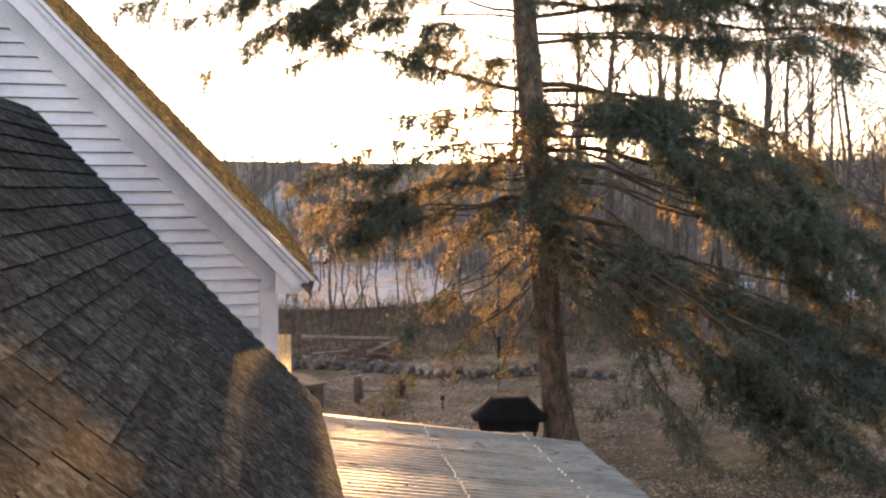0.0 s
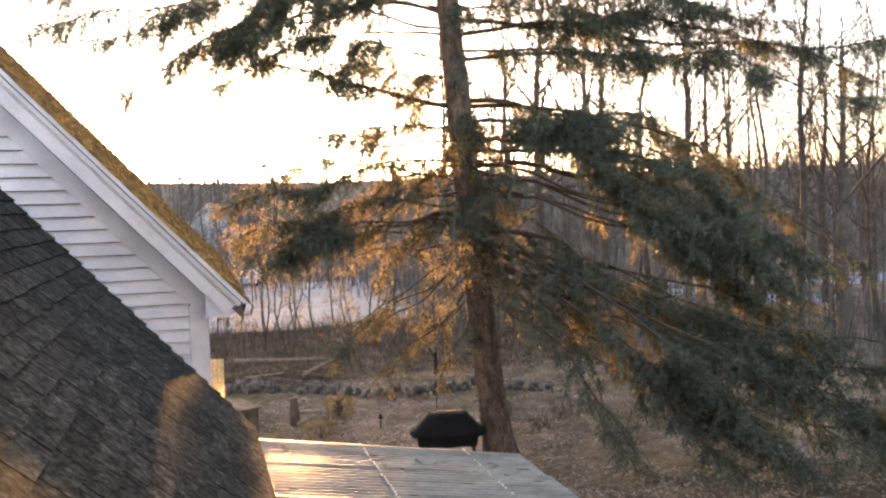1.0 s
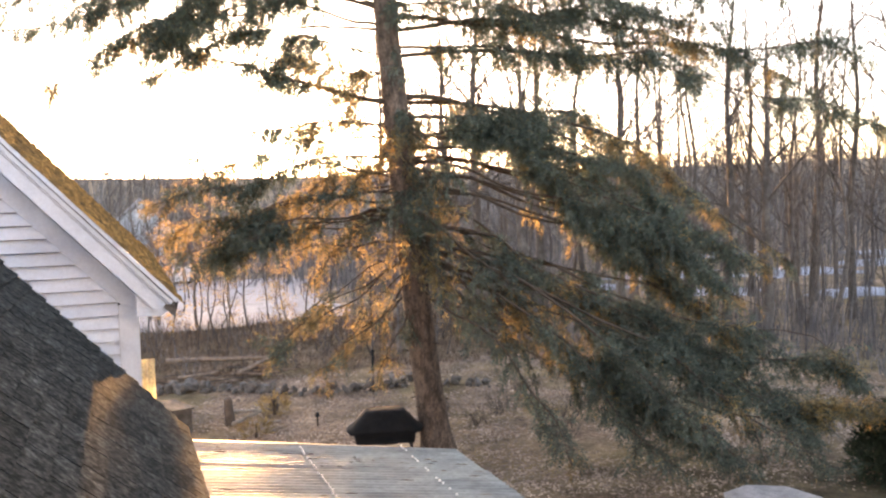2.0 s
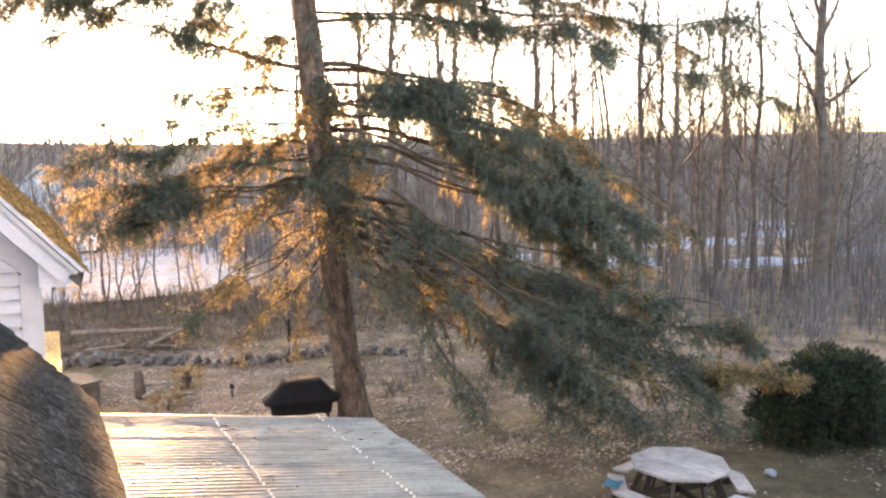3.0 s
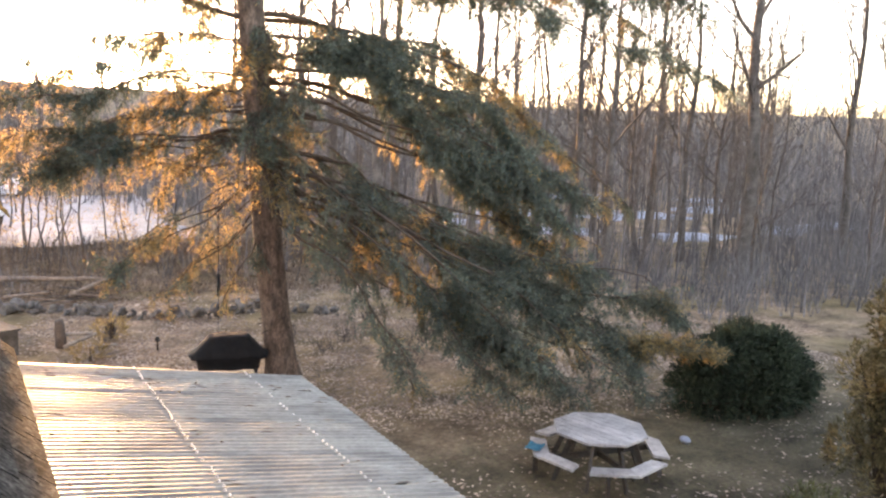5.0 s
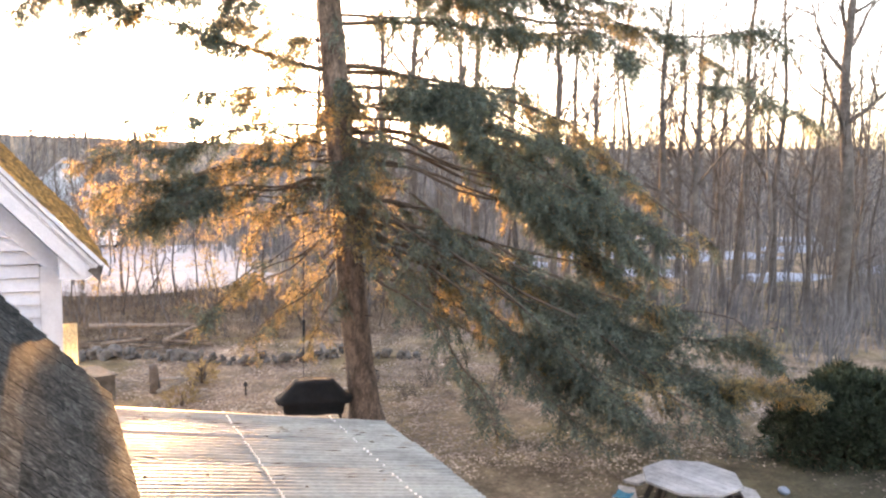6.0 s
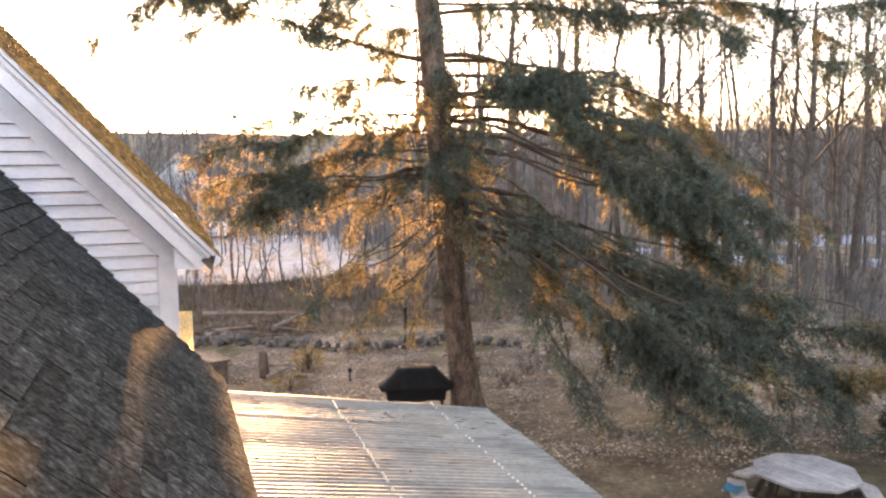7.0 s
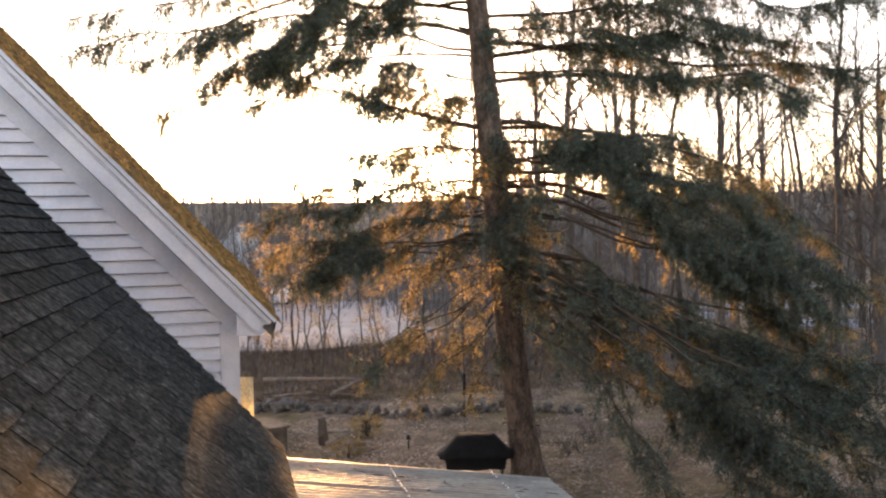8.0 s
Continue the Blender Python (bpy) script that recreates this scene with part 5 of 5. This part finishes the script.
M_LOG = material("bleached_log", (0.3, 0.235, 0.19), (0.14, 0.105, 0.085), 5.0, 0.9, bump=0.4, fine=40)
random.seed(31)
log("tree_stump", (2.12, 19.6, -0.05), (2.10, 19.6, 0.62), 0.13, "upright cut log standing in the yard", category="stump")
log("tree_stump", (3.30, 20.4, -0.05), (3.30, 20.4, 0.35), 0.14, "low cut stump beside dry fern", category="stump")
for a, b, r in (((2.15, 19.3, 0.06), (2.9, 19.75, 0.2), 0.05), ((2.25, 19.8, 0.22), (2.75, 19.4, 0.30), 0.05), ((2.5, 19.3, 0.04), (3.25, 19.15, 0.05), 0.035)):
    log("split_branch", a, b, r, "pale cut branch piled beside the stump", M_TIMBER, "branch", "cut branches")
for a, b, r in (((1.0, 25.5, 0.55), (3.9, 24.9, 0.5), 0.08), ((2.9, 24.3, 0.2), (4.2, 25.1, 0.55), 0.07), ((1.3, 24.9, 0.12), (2.4, 24.4, 0.3), 0.06)):
    log("fallen_log", a, b, r, "pale fallen log lying on the bank", M_LOG, category="log", group="fallen logs")


random.seed(33)
for k in range(22):
    x, y = rnd(0.9, 4.4), rnd(24.0, 25.6)
    w = rnd(-0.5, 0.5) + (3.14 if k % 2 else 0)
    l = rnd(0.6, 1.8)
    z = height(x, y) + rnd(0.03, 0.12)
    log("brush_stick", (x, y, z), (x + l * math.cos(w), y + l * math.sin(w) * 0.6, z + rnd(0.0, 0.3)), rnd(0.015, 0.04), "bare dead branch in a brush heap", M_LOG if k % 3 else M_GREY_BARK, "branch", "brush heap branches")


def build_crate():
    c = thing("wooden_crate", pose(0.88, 19.6, 0, 0, 0, 20), "grey weathered wooden box on the grass", "box")
    part("body", boxed(-0.22, 0.22, -0.5, 0.5, 0, 0.55, bevel=0.01), M_WOOD_AND_GROOVE, c)
    part("lid", boxed(-0.26, 0.26, -0.55, 0.55, 0.553, 0.60, bevel=0.008), M_WOOD_AND_GROOVE, c)


build_crate()


def build_peg():
    p = thing("garden_stake", Matrix.Translation((4.01, 18.6, 0)), "short dark garden stake with a cap", "stake")
    part("rod", boxed(-0.015, 0.015, -0.015, 0.015, -0.05, 0.2), M_IRON, p)
    bm = bmesh.new()
    bmesh.ops.create_cone(bm, cap_ends=True, segments=10, radius1=0.06, radius2=0.035, depth=0.1, matrix=Matrix.Translation((0, 0, 0.24)))
    part("cap", bm, M_IRON, p)


build_peg()


def build_stone_wall():
    random.seed(41)
    w = thing("stone_wall", Matrix(), "low tumbled wall of grey field stones", "stone wall")
    kinds = []
    for k in range(7):
        bm = bmesh.new()
        bmesh.ops.create_icosphere(bm, subdivisions=2, radius=1)
        for v in bm.verts:
            v.co *= 0.8 + 0.5 * noise.noise(v.co * 1.1 + Vector((k * 9, 0, 0)))
        me = bpy.data.meshes.new("stone")
        bm.to_mesh(me)
        bm.free()
        me.materials.append(M_STONE)
        kinds.append(me)
    for i in range(110):
        u = (i + random.random()) / 110
        x = 0.3 + 9.2 * u
        y = 23.4 - 0.36 * (x - 1) + rnd(-0.3, 0.3) + 0.4 * math.sin(x)
        r = rnd(0.05, 0.2) * (1.15 if x < 3.5 else 0.85)
        ob = part("stone", random.choice(kinds), None, w)
        layer = 0 if i % 3 else 1
        ob.matrix_local = Matrix.Translation((x, y, height(x, y) + r * 0.35 + layer * rnd(0.1, 0.2))) @ pose(0, 0, 0, rnd(0, 360), rnd(0, 360), rnd(0, 360)) @ Matrix.Diagonal((r * 1.25, r, r * 0.75, 1))


build_stone_wall()


def build_white_stone():
    bm = bmesh.new()
    bmesh.ops.create_icosphere(bm, subdivisions=2, radius=0.1)
    for v in bm.verts:
        v.co *= 1 + 0.25 * noise.noise(v.co * 9)
        v.co.z *= 0.7
    ob = part("white_stone", bm, M_SNOW, smooth=True)
    ob.matrix_world = Matrix.Translation((10.82, 9.24, 0.05))
    tagged(ob, "small pale stone lying on the grass", "stone")


build_white_stone()


# ---- the car in the lot ----
def build_car():
    c = thing("car", pose(4.55, 75.0, height(4.55, 75.0) + 0.1, 0, 0, 80) @ Matrix.Scale(1.0, 4), "white parked car beyond the trees", "car")
    bm = prism([(-2.2, 0.35), (-2.25, 0.8), (-1.5, 0.92), (-0.8, 1.42), (0.9, 1.45), (1.7, 0.98), (2.2, 0.9), (2.25, 0.4)], -0.85, 0.85)
    bmesh.ops.bevel(bm, geom=bm.edges[:], offset=0.07, segments=2, affect="EDGES")
    part("body", bm, M_CAR, c, smooth=False)
    for y in (-0.857, 0.845):
        part("side_window", prism([(-0.95, 1.0), (-0.6, 1.34), (0.8, 1.36), (1.3, 1.0)], y, y + 0.012), M_GLASS_DARK, c)
    for x in (-1.4, 1.4):
        for y in (-0.8, 0.8):
            bm = bmesh.new()
            bmesh.ops.create_cone(bm, cap_ends=True, segments=18, radius1=0.33, radius2=0.33, depth=0.2, matrix=Matrix.Translation((x, y, 0.33)) @ Matrix.Rotation(math.pi / 2, 4, "X"))
            part("tyre", bm, M_RUBBER, c)


build_car()


# ---- leaves on the ground ----
def build_leaves():
    random.seed(51)
    s = Soup()
    for i in range(150000):
        x = rnd(0.5, 19)
        y = 4 + 30 * random.random() if i < 70000 else rnd(10.5, 24.5)
        if noise.noise(Vector((x * 0.5, y * 0.5, 1))) < rnd(-0.5, 0.35):
            continue
        p = Vector((x, y, height(x, y) + rnd(0.008, 0.03)))
        a = rnd(0, 6.28)
        d = Vector((math.cos(a), math.sin(a), rnd(-0.25, 0.35))).normalized()
        e = d.cross(Vector((rnd(-0.4, 0.4), rnd(-0.4, 0.4), 1))).normalized()
        if y < 11.5 and random.random() < 0.62:
            continue
        l, w = rnd(0.035, 0.1 if y < 11.5 else 0.085) * (1 + 0.03 * max(0, y - 14)), rnd(0.016, 0.036)
        k = len(s.v)
        s.v += [p - d * l * 0.5, p + e * w, p + d * l * 0.5, p - e * w]
        s.f.append((k, k + 1, k + 2, k + 3))
        s.m.append(0)
    ob = new("leaf_litter", s.mesh("leaf_litter", [M_LEAF]))
    tagged(ob, "scattered dry brown leaves on the grass", "leaves", kind="stuff")


build_leaves()


# ---- the wing's shingles ----
def build_shingles():
    random.seed(61)
    run = math.hypot(WING_EAVE_X - WING_RIDGE_X, WING_RIDGE_Z - WING_EAVE_Z)
    d = Vector((WING_EAVE_X - WING_RIDGE_X, 0, WING_EAVE_Z - WING_RIDGE_Z)) / run
    up = Vector((-d.z, 0, d.x))
    expo = 0.1355
    rows = int(run / expo) + 1
    base = Vector((WING_EAVE_X, 0, WING_EAVE_Z))
    frame_m = Matrix((( -d.x, 0, up.x), (0, 1, 0), (-d.z, 0, up.z))).to_4x4()

    def tab_mesh(w, seed):
        """One tab, its butt at the origin, thick at the butt; local x runs up the slope."""
        random.seed(seed)
        j = [rnd(-0.004, 0.004) for _ in range(4)]
        lift = rnd(0.0, 0.004)
        v = [(j[0], 0.003, 0.001), (j[1], w - 0.005, 0.001), (expo + 0.03, w - 0.005, 0.000), (expo + 0.03, 0.003, 0.000),
             (j[0], 0.005, 0.020 + lift), (j[1], w - 0.005, 0.020 + lift * 0.6), (expo + 0.03, w - 0.005, 0.002), (expo + 0.03, 0.003, 0.002), (j[0] - 0.003, w * 0.5, 0.0205 + lift), (j[0] - 0.003, w * 0.5, 0.001)]
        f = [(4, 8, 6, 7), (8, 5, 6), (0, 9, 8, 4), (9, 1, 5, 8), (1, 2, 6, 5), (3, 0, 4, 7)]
        return mesh_of("shingle", v, f, [M_SHINGLE, M_EDGE_SHADE], [0, 0, 1, 1, 1, 1])
    widths = (0.305, 0.305, 0.305, 0.29, 0.32)
    kinds = [(w, tab_mesh(w, 70 + i)) for i, w in enumerate(widths)]
    random.seed(62)
    soup_v, soup_f, soup_m = [], [], []
    picked = 0
    for r in range(rows):
        o = base - d * (r * expo)
        y = WING_END + 0.01
        off = (r % 2) * 0.1525 + rnd(-0.02, 0.02)
        first = True
        while y > WING_START:
            w, me = random.choice(kinds)
            if first:
                w = max(0.08, w - off)
                first = False
            short = w not in widths
            if not short and picked < 300 and 2.6 < y < 5.6 and r < 22:
                ob = part("shingle", me, None, wing)
                ob.matrix_local = Matrix.Translation((o.x, y - w, o.z)) @ frame_m
                picked += 1
            else:
                k = len(soup_v)
                for q in kinds[r % 5][1].vertices if short else me.vertices:
                    c = q.co.copy()
                    if short:
                        c.y *= w / 0.31
                    c = frame_m @ c
                    soup_v.append((c.x + o.x, c.y + y - w, c.z + o.z))
                soup_f += [tuple(k + i for i in p.vertices) for p in me.polygons]
                soup_m += [0, 0, 1, 1, 1, 1]
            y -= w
    ob = part("shingle_field", mesh_of("shingle_field", soup_v, soup_f, [M_SHINGLE_STUFF, M_EDGE_SHADE], soup_m), None, wing, "remaining dark shingles of the roof")
    ob["kind"] = "stuff"
    n = 26
    for i in range(n):
        y0 = WING_START + (WING_END + 0.01 - WING_START) * i / n
        y1 = y0 + (WING_END + 0.01 - WING_START) / n + 0.02
        bm = prism([(WING_RIDGE_X + 0.105, WING_RIDGE_Z - 0.098), (WING_RIDGE_X, WING_RIDGE_Z + 0.024), (WING_RIDGE_X - 0.105, WING_RIDGE_Z - 0.098), (WING_RIDGE_X, WING_RIDGE_Z + 0.008)], y0, y1)
        part("ridge_cap", bm, M_SHINGLE, wing)


build_shingles()


# ---- a pale house far behind the lot ----
def build_far_house():
    x, y = 1.6, 86.0
    z = height(x, y) - 0.1
    h = thing("far_house", Matrix.Translation((x, y, z)), "pale grey house far behind the trees", "house")
    part("wall", prism([(-3.2, 0), (-3.2, 4.6), (0, 7.6), (3.2, 4.6), (3.2, 0)], 0, 7), M_FAR, h)
    part("roof", prism([(-3.6, 4.35), (0, 7.72), (3.6, 4.35), (3.6, 4.6), (0, 7.98), (-3.6, 4.6)], -0.3, 7.3), M_FAR_ROOF, h)
    for a in (-1.6, 0.8):
        w = part("window", boxed(a, a + 0.9, -0.03, 0.0, 2.4, 3.8), M_WHITE, h)
        part("pane", boxed(a + 0.08, a + 0.82, -0.04, -0.031, 2.48, 3.72), M_GLASS_DARK, w)


M_FAR_ROOF = material("pale_roof", (0.42, 0.42, 0.45), (0.33, 0.33, 0.36), 1.0, 0.8, bump=0)
M_FAR = material("pale_siding", (0.6, 0.63, 0.68), (0.5, 0.53, 0.57), 1.0, 0.7, bump=0)
build_far_house()
